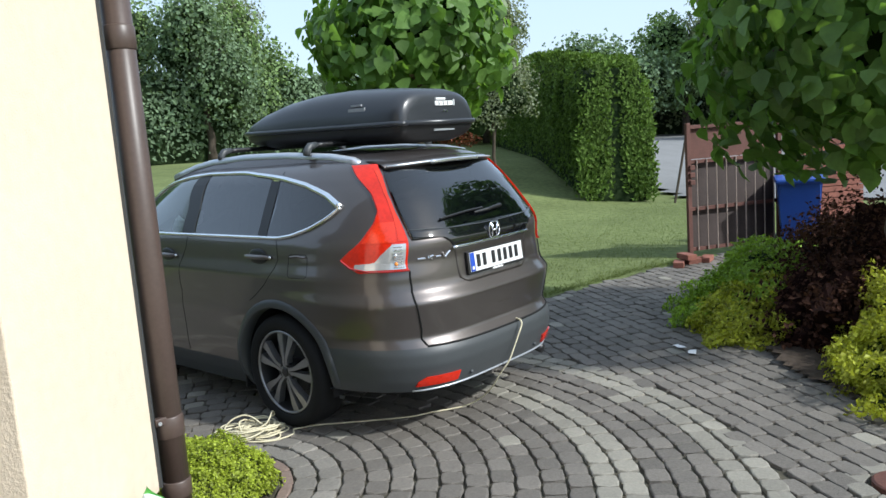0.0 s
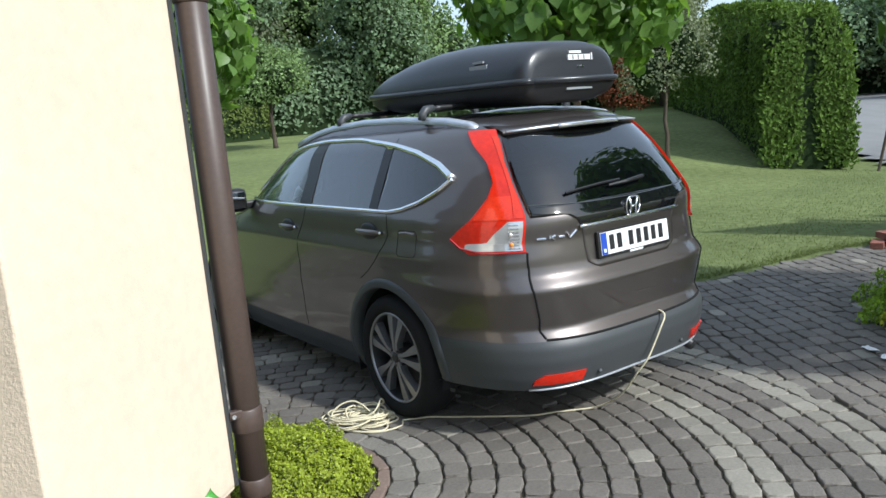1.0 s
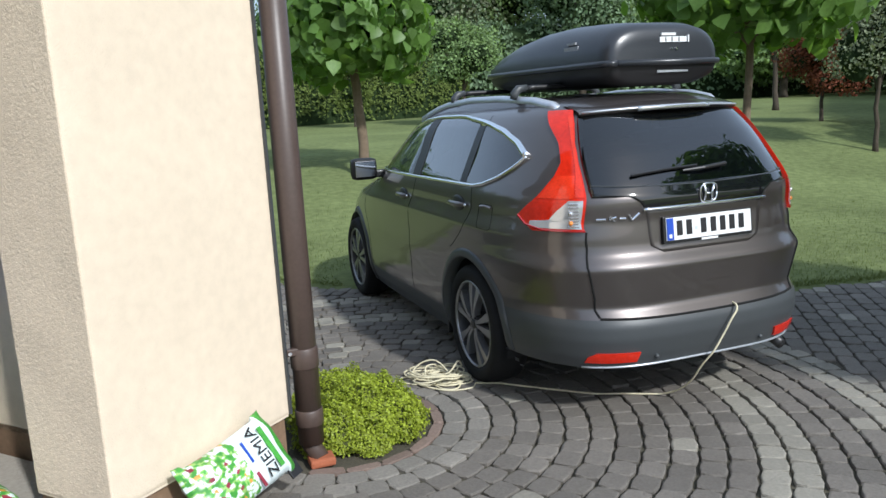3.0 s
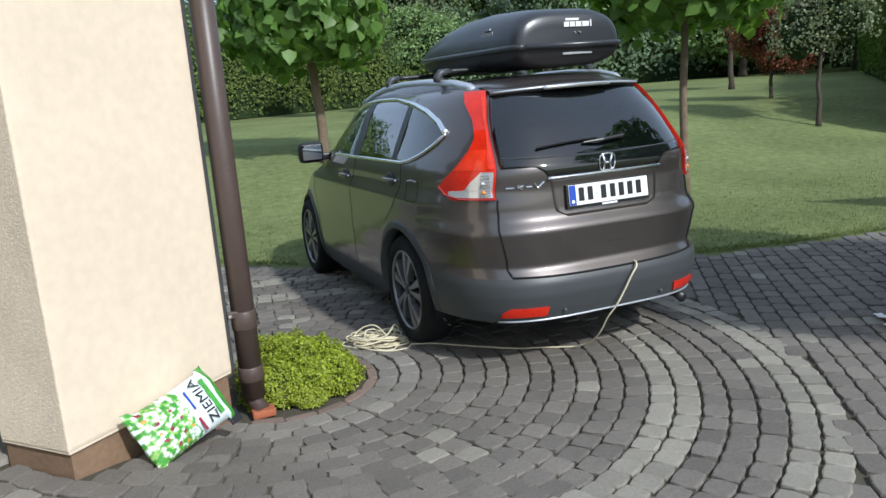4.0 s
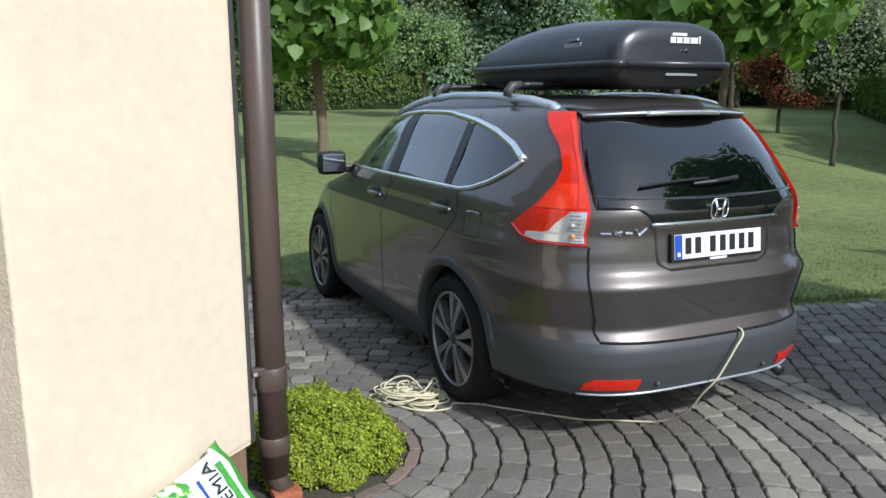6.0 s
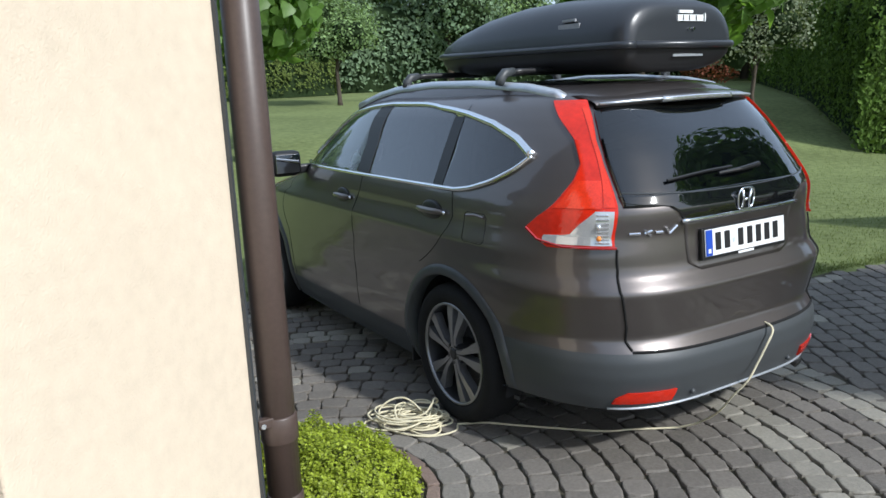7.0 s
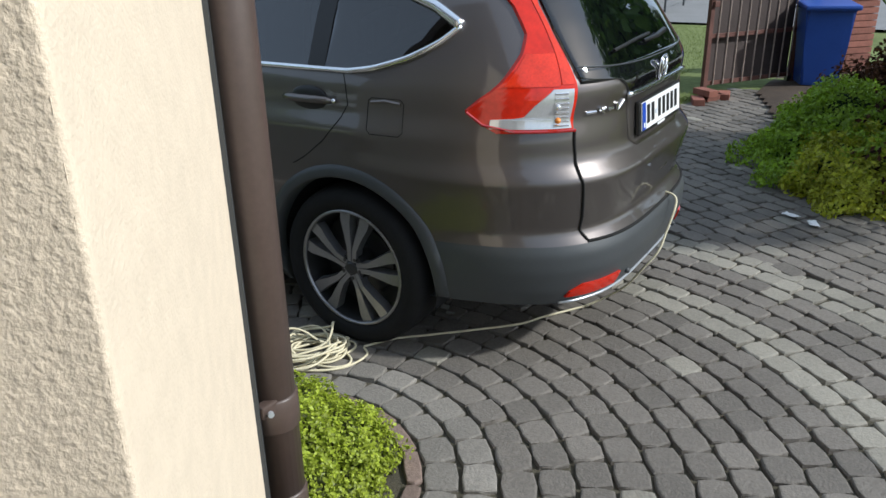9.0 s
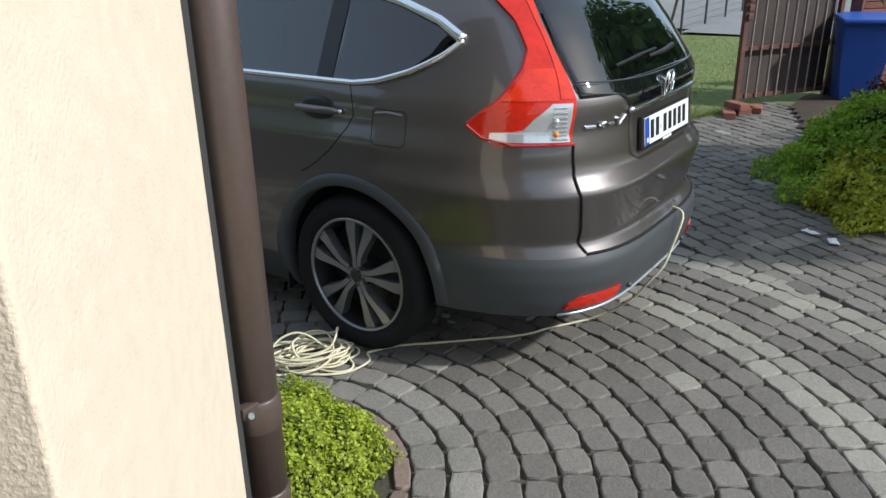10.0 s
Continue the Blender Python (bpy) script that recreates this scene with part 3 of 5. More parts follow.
    # fuel flap
    part("fuel_flap", tubed(on_body([(1.075, Y(-.125)), (1.085, Y(-.14)), (1.085, Y(-.265)), (1.07, Y(-.28)), (.965, Y(-.283)), (.95, Y(-.265)), (.95, Y(-.14)), (.965, Y(-.125)), (1.075, Y(-.125))], .0, -1, 4), .0018, 6), M_SEAM, car)
    part("flap_pull", tubed(on_body([(1.068, Y(-.14)), (1.075, Y(-.20)), (1.068, Y(-.265))], .002, -1, 4), .008, 6), M_PAINT, car)
    # rear window, garnish, chrome bar
    mid = [(z, X(0.0)) for z, s in GLASS]
    part("rear_window", panel(mid, GLASS, .003, .004, 26, 40, -1, True), M_GLASSD, car, "dark tinted rear window", smooth=True)
    gar = [(1.085, X(.36)), (1.12, X(.385)), (1.15, X(.43)), (1.165, X(.60)), (1.195, X(.60))]
    part("rear_garnish", panel([(z, X(0)) for z, s in gar], gar, .0045, .012, 16, 34, -1, True), M_GLOSS, car, "gloss black strip below the rear window", smooth=True)
    def across(z, x, out, n=24, sag=0.0):
        res = []
        for k in range(n + 1):
            v = x * (2 * k / n - 1)
            zz = z + sag * (v / x) ** 2
            s = -1 if v < 0 else 1
            t = th_of(X(v), zz)
            res.append(surf(t, zz, s) + normal(max(t, .03), zz, s) * out)
        return res
    part("chrome_bar", tubed(across(1.083, .37, .008), .009, 8), M_CHROME, car, "chrome bar above the number plate", smooth=True)
    part("window_edge", tubed(across(1.185, .585, .004, 24, .02), .003, 6), M_CLAD, car)
    bm = bmesh.new()
    rows = []
    for k in range(33):
        v = -.50 + 1.0 * k / 32
        u = abs(v / .50)
        yl, zl = -.735 + .120 * u ** 2.4, 1.562 - .014 * u ** 2
        sec = ((yl + .30, zl + .062 - .022 * u), (yl + .14, zl + .045), (yl + .03, zl + .022), (yl, zl + .006), (yl + .006, zl - .006), (yl + .03, zl - .012), (yl + .07, zl - .02))
        rows.append([bm.verts.new((v, y, z)) for y, z in sec])
    for p, q in zip(rows, rows[1:]):
        for i in range(6):
            bm.faces.new((p[i], p[i + 1], q[i + 1], q[i]))
    bmesh.ops.recalc_face_normals(bm, faces=bm.faces)
    part("roof_spoiler", bm, M_PAINT, car, "dark roof spoiler over the rear window", smooth=True)
    def lip(x0, x1, dz, r, material, name, label=""):
        pts = []
        for k in range(17):
            v = x0 + (x1 - x0) * k / 16
            u = abs(v / .50)
            pts.append((v, -.739 + .120 * u ** 2.4, 1.566 - .014 * u ** 2 + dz))
        part(name, tubed(pts, r, 8), material, car, label, smooth=True)
    # silver tube paints the bright highlight line on the dark spoiler's lip
    lip(-.49, .49, .004, .006, M_ALU, "spoiler_highlight")
    lip(-.22, .22, .0, .013, M_LENSROW, "brake_light", "clear high brake light")
    # tailgate shut lines
    for s in (-1, 1):
        rows = [(.985, X(.628)), (.9, X(.632)), (.82, X(.64)), (.75, X(.628)), (.66, X(.612)), (.60, X(.61)), (.565, X(.60))]
        part("shut_line", tubed(on_body(rows, .001, s, 6), .006, 6), M_SEAM, car)
    part("shut_line", tubed(across(.548, .60, .0, 30, .012), .007, 6), M_SEAM, car)
    part("bumper_lip", tubed(across(.308, .66, .003, 30, -.004), .0055, 8), M_ALU, car, "silver strip along the bumper's lower edge", smooth=True)
    # recessed plate field and plate
    fld = [(.865, X(.26)), (.90, X(.33)), (1.03, X(.345)), (1.078, X(.355))]
    part("plate_recess", panel([(z, X(0)) for z, s in fld], fld, .002, .002, 12, 24, -1, True), M_PAINT, car, smooth=True)
    pl = new("number_plate")
    pl.parent = car
    tagged(pl, "white number plate with blue strip in a black holder")
    pl.matrix_local = pose(0, -.993, .975, -5)
    part("holder", boxed((0, .004, -.004), (.545, .02, .135), None, .006), M_BLACK, pl)
    part("plate", boxed((0, -.009, 0), (.520, .004, .112), None, .0015), M_WHITE, pl)
    part("country_strip", boxed((-.238, -.012, 0), (.040, .003, .108)), M_BLUE, pl)
    part("country_mark", boxed((-.238, -.0142, -.034), (.016, .001, .018)), M_WHITE, pl)
    for k, xx in enumerate((-.182, -.125, -.038, .022, .080, .138, .196)):
        part("mark", boxed((xx, -.0125, .002), (.034, .002, .074), None, .0008), M_INK, pl)
    part("seal", boxed((-.082, -.0125, -.006), (.016, .002, .020)), mat("seal", (.55, .6, .68), .4), pl)
    part("holder_mark", boxed((0, -.0075, -.0655), (.10, .002, .010)), M_WHITE, pl)
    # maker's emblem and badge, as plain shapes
    em = new("emblem")
    em.parent = car
    em.matrix_local = pose(0, -.990, 1.138, 4)
    bm = bmesh.new()
    ring = [(.050 * math.copysign(abs(math.cos(t)) ** .6, math.cos(t)), -.006, .046 * math.copysign(abs(math.sin(t)) ** .6, math.sin(t))) for t in [2 * math.pi * k / 28 for k in range(29)]]
    tube(bm, ring, .0042, 8)
    part("ring", bm, M_CHROME, em, smooth=True)
    for sx in (-1, 1):
        part("stroke", tubed([(sx * .030, -.006, .038), (sx * .018, -.008, 0), (sx * .022, -.006, -.038)], [.007, .0055, .006], 8), M_CHROME, em, smooth=True)
    part("stroke", tubed([(-.017, -.007, -.004), (.017, -.007, -.004)], .006, 8), M_CHROME, em, smooth=True)
    bd = new("badge")
    bd.parent = car
    for x0, x1, z0, z1 in ((.585, .545, 1.045, 1.045), (.530, .505, 1.060, 1.035), (.53, .50, 1.045, 1.055), (.485, .455, 1.046, 1.046), (.44, .425, 1.064, 1.036), (.425, .39, 1.036, 1.068)):
        part("stroke", tubed(on_body([(z0, X(x0)), (z1, X(x1))], .004, -1, 3), .006, 6), M_CHROME, bd)
    # tailgate pull
    hd = new("tailgate_pull")
    hd.parent = car
    hd.matrix_local = pose(.05, -.995, .695)
    part("recess", boxed((0, .0, 0), (.165, .014, .044), None, .006), M_BLACK, hd)
    part("cap", boxed((0, -.010, .010), (.16, .016, .026), None, .007), M_PAINT, hd, smooth=True)
    # wiper
    wp = new("rear_wiper")
    wp.parent = car
    part("blade", tubed(on_body([(1.238, X(.40)), (1.262, X(.02))], .016, -1, 6), .007, 6), M_BLACK, wp)
    part("arm", tubed([surf(.001, 1.268, 1) + Vector((.12, -.03, 0)), surf(.001, 1.258, 1) + Vector((-.02, -.035, 0)), surf(.001, 1.255, 1) + Vector((-.14, -.02, -.004))], [.012, .010, .007], 8), M_BLACK, wp)
    # exhaust
    part("exhaust_tip", tubed([(.58, -.62, .262), (.58, -.84, .255), (.58, -.90, .235)], .030, 16), M_DALLOY, car, "dull dark exhaust tip", smooth=True)
    part("mud_flap", boxed((-.80, .43, .30), (.16, .012, .22), None, .004), M_BLACK, car)
    # cabin
    for x in (-.38, .38):
        part("front_seat", boxed((x, 1.0, .85), (.5, .14, .62), pose(0, 0, 0), .05), M_SEAT, car)
        part("head_rest", boxed((x, .96, 1.27), (.26, .09, .18), None, .04), M_SEAT, car)
        part("head_rest", boxed((x, .06, 1.22), (.26, .09, .16), None, .04), M_SEAT, car)
    part("rear_seat", boxed((0, .1, .80), (1.3, .16, .62), None, .05), M_SEAT, car)
    part("cabin_floor", boxed((0, .95, .45), (1.3, 2.6, .04)), M_LINER, car)
    part("dashboard", boxed((0, 1.95, .95), (1.4, .5, .25), None, .06), M_SEAT, car)
    part("load_cover", boxed((0, -.42, 1.08), (1.1, .75, .02)), M_SEAT, car)
    part("seat_towel", boxed((-.40, 1.30, 1.12), (.30, .20, .14), pose(0, 0, 0), .05), M_LIGHTFAB, car, "pale cloth lying inside the front window")
    return car


# Roof box on two cross bars
def build_roof_box():
    rb = thing("roof_box", None, "black hard-shell roof box with printed marks, strapped on car roof bars", "roof box")
    cx = .065
    st = [(-.575, .30, .10, .7), (-.568, .335, .155, .85), (-.545, .355, .185, .95), (-.48, .366, .205, 1), (-.3, .372, .222, 1), (0, .372, .235, 1), (.3, .366, .228, 1), (.6, .352, .195, 1), (.85, .332, .140, .95), (1.0, .305, .085, .85), (1.09, .262, .040, .7), (1.12, .20, .012, .4)]
    ledge = lambda y: 1.808 + .030 * (y + .57) / 1.7
    bm = bmesh.new()
    rows = []
    N = 36
    for y, w, h, d in st:
        z0 = ledge(y)
        row = []
        for k in range(N + 1):
            t = math.pi * k / N
            c, s = math.cos(t), math.sin(t)
            x = w * math.copysign(abs(c) ** .5, c)
            row.append(bm.verts.new((cx + x * (1 - .10 * s), y, z0 + h * s ** .62)))
        rows.append(row)
    for p, q in zip(rows, rows[1:]):
        for k in range(N):
            bm.faces.new((p[k], p[k + 1], q[k + 1], q[k]))
    bm.faces.new(rows[0])
    bm.faces.new(rows[-1])
    bmesh.ops.recalc_face_normals(bm, faces=bm.faces)
    lid = part("lid", bm, M_BOX, rb, "satin black upper shell", smooth=True)
    bm = bmesh.new()
    rows = []
    for y, w, h, d in st:
        z0 = ledge(y) - .022
        row = []
        for k in range(N + 1):
            t = math.pi * k / N
            c, s = math.cos(t), math.sin(t)
            x = (w - .004) * math.copysign(abs(c) ** .5, c)
            row.append(bm.verts.new((cx + x * (1 - .16 * s), y + (.06 * s if y < -.5 else 0), z0 - .108 * d * s ** .5)))
        rows.append(row)
    for p, q in zip(rows, rows[1:]):
        for k in range(N):
            bm.faces.new((p[k], p[k + 1], q[k + 1], q[k]))
    bm.faces.new(rows[0])
    bm.faces.new(rows[-1])
    bmesh.ops.recalc_face_normals(bm, faces=bm.faces)
    part("base_shell", bm, M_BOXLOW, rb, "dull black lower shell", smooth=True)
    out = [(cx - (w + .008), y - (.008 if y < -.57 else 0), ledge(y) - .008) for y, w, h, d in st]
    back = [(2 * cx - x, y, z) for x, y, z in out]
    loop = out + back[::-1] + [out[0]]
    part("rim_band", tubed(loop, .017, 8), M_BOX, rb, "bulging rim between the shells", smooth=True)
    # printed marks: plain bars
    for x0, x1, z0, z1, m in ((.035, .125, 1.937, 1.950, M_WHITE), (.025, .195, 1.902, 1.930, M_WHITE), (.205, .212, 1.90, 1.938, M_WHITE)):
        part("print", boxed(((x0 + x1) / 2, -.5765, (z0 + z1) / 2), (x1 - x0, .010, z1 - z0)), m, rb)
    for k, x in enumerate((.06, .10, .145)):
        part("print", boxed((x, -.5820, 1.916), (.006, .003, .022)), M_BOX, rb)
    for y0, y1, z0, z1 in ((-.25, -.16, 1.928, 1.940), (-.28, -.13, 1.893, 1.918)):
        part("print", boxed((cx - .355, (y0 + y1) / 2, (z0 + z1) / 2), (.012, y1 - y0, z1 - z0), None), M_PRINT, rb, "faded grey print")
    part("lock", tubed([(.13, -.57, 1.868), (.13, -.585, 1.868)], .007, 10), M_CHROME, rb)
    part("lock", tubed([(.10, -.57, 1.868), (.10, -.585, 1.868)], .005, 10), M_CHROME, rb)
    part("rear_label", boxed((.12, -.556, 1.752), (.20, .012, .012)), M_ALU, rb)
    for y in (-.02, .90):
        cb = thing("roof_bar", None, "black roof cross bar clamped to silver rails", "roof bar", "roof bars")
        zb = 1.712 if y < .5 else 1.718
        part("bar", tubed([(-.50, y, zb - .004), (-.44, y, zb), (.44, y, zb), (.50, y, zb - .004)], .016, 10), M_BLACK, cb, smooth=True)
        for s in (-1, 1):
            bm = bmesh.new()
            tube(bm, [(s * .485, y, zb + .002), (s * .54, y, zb - .006), (s * .565, y, zb - .035), (s * .572, y, zb - .062)], [.018, .024, .026, .022], 10)
            part("foot", bm, M_CLAD, cb, smooth=True)
            part("clamp", boxed((cx + s * .16, y, zb + .004), (.05, .07, .05), None, .01), M_BLACK, cb)
    return rb


build_car()
build_roof_box()


# ---- ground ----
CX, CY = -1.80, -0.28                # middle of the stone rings
LAWN = [(-6.5, 9.0), (-3.2, 5.6), (-1.25, 3.3), (-.80, 2.75), (.2, 1.95), (1.2, 1.25), (2.2, .74), (3.05, .57), (3.9, .42), (4.5, .33), (5.1, .05), (5.6, -.05)]


def lawn_edge(x):
    return float(np.interp(x, [p[0] for p in LAWN], [p[1] for p in LAWN]))


def bed_edge(y):
    """x at which the planting bed on the gate's side begins."""
    return float(np.interp(y, [-6, -3.6, -2.9, -2.3, -1.7, -1.2, -.8, -.5, -.2], [.3, .75, 1.0, 1.45, 2.15, 3.2, 4.5, 5.5, 6.2]))


def sheet(name, xs, ys, zf, material, label, keep=None, cat="ground"):
    verts = [(x, y, zf(x, y)) for y in ys for x in xs]
    n = len(xs)
    faces = []
    for j in range(len(ys) - 1):
        for i in range(n - 1):
            if keep is None or keep((xs[i] + xs[i + 1]) / 2, (ys[j] + ys[j + 1]) / 2):
                faces.append((j * n + i, j * n + i + 1, (j + 1) * n + i + 1, (j + 1) * n + i))
    ob = new(name, mesh_from(name, verts, faces, material, True))
    return tagged(ob, label, cat, "", "structure")


def ground_z(x, y):
    h = rise(x, y)
    if y > lawn_edge(x) or x > 5.8:
        h += .012 + .025 * noise.noise((x * .4, y * .4, 0))
        return h
    return h - .035


xs = [-400, -150, -60, -30, -20, -14] + list(np.arange(-10, 24, .25)) + [26, 30, 40, 60, 150, 400]
ys = [-400, -150, -60, -30, -18, -12] + list(np.arange(-8, 26, .25)) + [28, 34, 45, 70, 150, 400]
sheet("ground", xs, ys, ground_z, M_GRASS, "mown green lawn rising gently towards the hedges", None)
xs = list(np.arange(-7.0, 6.21, .12))
ys = list(np.arange(-7.0, 6.0, .12))
paved = sheet("pavement", xs, ys, lambda x, y: rise(x, y) + (-.012 if y < lawn_edge(x) + .05 else -.06), M_SOIL, "driveway of brown-grey concrete pavers laid in rings", lambda x, y: y < lawn_edge(x) + .12 and x < bed_edge(y) + .5, "driveway")
sheet("planting_bed", list(np.arange(.0, 9, .07)), list(np.arange(-7, .4, .07)), lambda x, y: rise(x, y) + .03 + .03 * noise.noise((x * 2, y * 2, 3)), M_EARTH, "dark bare soil of the planting bed", lambda x, y: x > bed_edge(y) and y < lawn_edge(x) - .2 and y < -.45)
sheet("road", list(np.arange(12.2, 45, .6)), list(np.arange(-30, 24, .6)), lambda x, y: rise(x, y) + .06, M_ROAD, "pale grey street beyond the gate", lambda x, y: (x - 11.6) * .675 - (y - 4.3) * .738 > 1.4, "road")


# ---- house corner ----
A, B = Vector((-2.83, -1.29)), Vector((-2.10, -.665))
d1 = (B - A).normalized()
d2 = Vector((-d1.y, d1.x))
E2 = A + d2 * .43
TOP = 2.95


def prism(pts, z0, z1):
    bm = bmesh.new()
    lo = [bm.verts.new((p.x, p.y, z0)) for p in pts]
    hi = [bm.verts.new((p.x, p.y, z1)) for p in pts]
    n = len(pts)
    for i in range(n):
        bm.faces.new((lo[i], lo[(i + 1) % n], hi[(i + 1) % n], hi[i]))
    bm.faces.new(hi)
    bm.faces.new(lo[::-1])
    bmesh.ops.recalc_face_normals(bm, faces=bm.faces)
    return bm


def structure(name, bm, material, label, cat):
    me = bpy.data.meshes.new(name)
    bm.to_mesh(me)
    bm.free()
    me.materials.append(material)
    return tagged(new(name, me), label, cat, "", "structure")


def grained(p0, p1, z0, z1, nrm, amp, step=.011, fq=55):
    """A wall face with real lumps of roughcast, between two ground points."""
    n = max(2, int((p1 - p0).length / step))
    m = max(2, int((z1 - z0) / step))
    verts, faces = [], []
    for j in range(m + 1):
        z = z0 + (z1 - z0) * j / m
        for i in range(n + 1):
            p = p0 + (p1 - p0) * (i / n)
            q = (p.x * fq, p.y * fq, z * fq * .8)
            h = noise.noise(q) * .6 + noise.noise((q[0] * 2.1, q[1] * 2.1, q[2] * 2.1)) * .4
            h = amp * h
            if i in (0, n) or j in (0, m):
                h = -.004
            verts.append((p.x + nrm.x * h, p.y + nrm.y * h, z))
    for j in range(m):
        for i in range(n):
            a = j * (n + 1) + i
            faces.append((a, a + 1, a + n + 2, a + n + 1))
    return verts, faces


w1 = B + d2 * 4.0
body = [A + d1 * .004 + d2 * .004, B - d1 * .004 + d2 * .004, w1 - d1 * .004, E2 + d2 * 3.57 + d1 * .35, E2 + d1 * .35, E2 + d1 * .004]
wall = structure("wall_house", prism(body, .26, TOP), M_PLASTER, "cream rendered house corner beside the driveway", "wall")
vf = grained(A, B, .27, TOP, Vector((d1.y, -d1.x)), .0008)
part_mesh("render_coat", mesh_from("render_coat", *vf, M_PLASTER, True), wall, "cream render, sunlit")
vf = grained(E2, A, .27, TOP, -d1, .0026, .0038, 180)
part_mesh("roughcast_coat", mesh_from("roughcast_coat", *vf, M_ROUGH, True), wall, "coarse cream roughcast")
structure("corner_bead", boxed((0, 0, 1.61), (.012, .02, 2.68), pose(B.x + .004, B.y + .004, 0, 0, 0, math.degrees(math.atan2(d1.y, d1.x)))), M_CLAD, "grey metal bead on the wall edge", "trim")
inset = .018
pl = [A + d1 * inset + d2 * inset, B - d1 * inset + d2 * inset, w1 - d1 * inset, E2 + d2 * 3.57 + d1 * .35, E2 + d1 * .35, E2 + d1 * inset]
structure("plinth", prism(pl, -.1, .285), M_PLINTH, "brown painted plinth under cream render", "plinth")
ev = [A - d1 * .55 - d2 * .30, B + d1 * .35 - d2 * .30, w1 + d1 * .35, E2 + d2 * 5 - d1 * 3.5, A - d1 * 3.8 + d2 * .6, A - d1 * 3.8 - d2 * .30]
structure("eave", prism(ev, TOP, TOP + .14), M_EAVE, "brown boarded eave above the wall", "eave")
# unseen hipped roof, added to block sky and shade car side and lawn
bm = prism(ev, TOP + .144, TOP + 2.7)
mid_ev = sum(ev, Vector((0, 0))) / len(ev)
for v in bm.verts:
    if v.co.z > TOP + 1:
        v.co.x, v.co.y = mid_ev.x + (v.co.x - mid_ev.x) * .35, mid_ev.y + (v.co.y - mid_ev.y) * .35
structure("roof", bm, M_ROOF, "brown hipped roof above the eave, unseen, added to block sky light", "roof")
# garage behind the corner: back wall with the dimness in its colour, side wall, floor
g0 = E2 + d1 * .35
structure("wall_garage_back", prism([g0 + d2 * 3.5, g0 + d2 * 3.7, g0 + d2 * 3.7 - d1 * 4.4, g0 + d2 * 3.5 - d1 * 4.4], 0, TOP), M_DARKWALL, "plastered garage back wall, dimness put into its dark colour", "wall")
structure("wall_garage_side", prism([A - d1 * 3.4, A - d1 * 3.7, A - d1 * 3.7 + d2 * 4, A - d1 * 3.4 + d2 * 4], 0, TOP), M_PLASTER, "cream rendered far garage wall", "wall")
structure("garage_floor", prism([E2 - d1 * 3.3 + d2 * .05, E2 + d1 * .30 + d2 * .05, E2 + d1 * .30 + d2 * 3.45, E2 - d1 * 3.3 + d2 * 3.45], .02, .165), M_CONC, "bare concrete garage floor", "floor")

# ---- downpipe ----
PX, PY = -2.003, -.628
pipe = thing("downpipe", None, "brown plastic downpipe at the house corner", "downpipe")
bm = tubed([(PX, PY, .10), (PX, PY, 1.2), (PX, PY, TOP)], .060, 24)
part("pipe", bm, M_PIPE, pipe, smooth=True)
for z, h in ((.52, .05), (.23, .04), (2.2, .05)):
    part("sleeve", tubed([(PX, PY, z - h), (PX, PY, z - h + .006), (PX, PY, z + h - .006), (PX, PY, z + h)], [.061, .0655, .0655, .061], 24), M_PIPE, pipe, smooth=True)
part("bracket", boxed((PX - .05, PY - .035, .56), (.07, .03, .035), None, .006), M_PIPE, pipe)
part("bracket_screw", tubed([(PX - .07, PY - .06, .56), (PX - .075, PY - .068, .56)], .008, 8), M_ALU, pipe)
part("outlet", tubed([(PX, PY, .16), (PX, PY, .08), (PX + .03, PY - .05, .03)], [.047, .045, .040], 16), M_PIPE, pipe, smooth=True)
gully = thing("gully_pot", pose(PX + .03, PY - .05, .015), "terracotta gully pot below the downpipe", "drain")
part("rim", boxed((0, 0, .008), (.12, .10, .04), None, .012), M_TERRA, gully)


# ---- foliage ----
rng = np.random.default_rng(7)


def leaves(pos, nrm, size, shape, droop=0.0, jitter=.6, aspect=.6):
    """Many leaves in one mesh: pos (n,3), outward nrm (n,3); shape 'small' is a folded diamond, 'heart' a broad pointed leaf."""
    n = len(pos)
    nrm = nrm + rng.normal(0, jitter, (n, 3))
    nrm /= np.linalg.norm(nrm, axis=1)[:, None] + 1e-9
    t = rng.normal(0, 1, (n, 3))
    t[:, 2] -= droop
    t -= nrm * (t * nrm).sum(1)[:, None]
    t /= np.linalg.norm(t, axis=1)[:, None] + 1e-9
    b = np.cross(nrm, t)
    s = size * rng.uniform(.6, 1.35, n)
    if shape == 'heart':
        loc = [(0, 0, 0), (.22, .46, .05), (.52, .42, .04), (1.0, 0, -.16), (.52, -.42, .04), (.22, -.46, .05), (.10, 0, -.03), (.55, 0, -.05)]
        fc = [(6, 1, 2, 7), (7, 2, 3), (7, 3, 4), (6, 7, 4, 5), (0, 1, 6), (0, 6, 5)]
    else:
        loc = [(0, 0, 0), (.5, aspect * .5, .06), (1, 0, -.05), (.5, -aspect * .5, .06)]
        fc = [(0, 1, 2), (0, 2, 3)]
    k = len(loc)
    V = np.empty((n, k, 3))
    for i, (u, v, w) in enumerate(loc):
        V[:, i] = pos + s[:, None] * (t * u + b * v + nrm * w)
    F = []
    for f in fc:
        F.append(f)
    faces = [tuple(i * k + q for q in f) for i in range(n) for f in F]
    return V.reshape(-1, 3).tolist(), faces


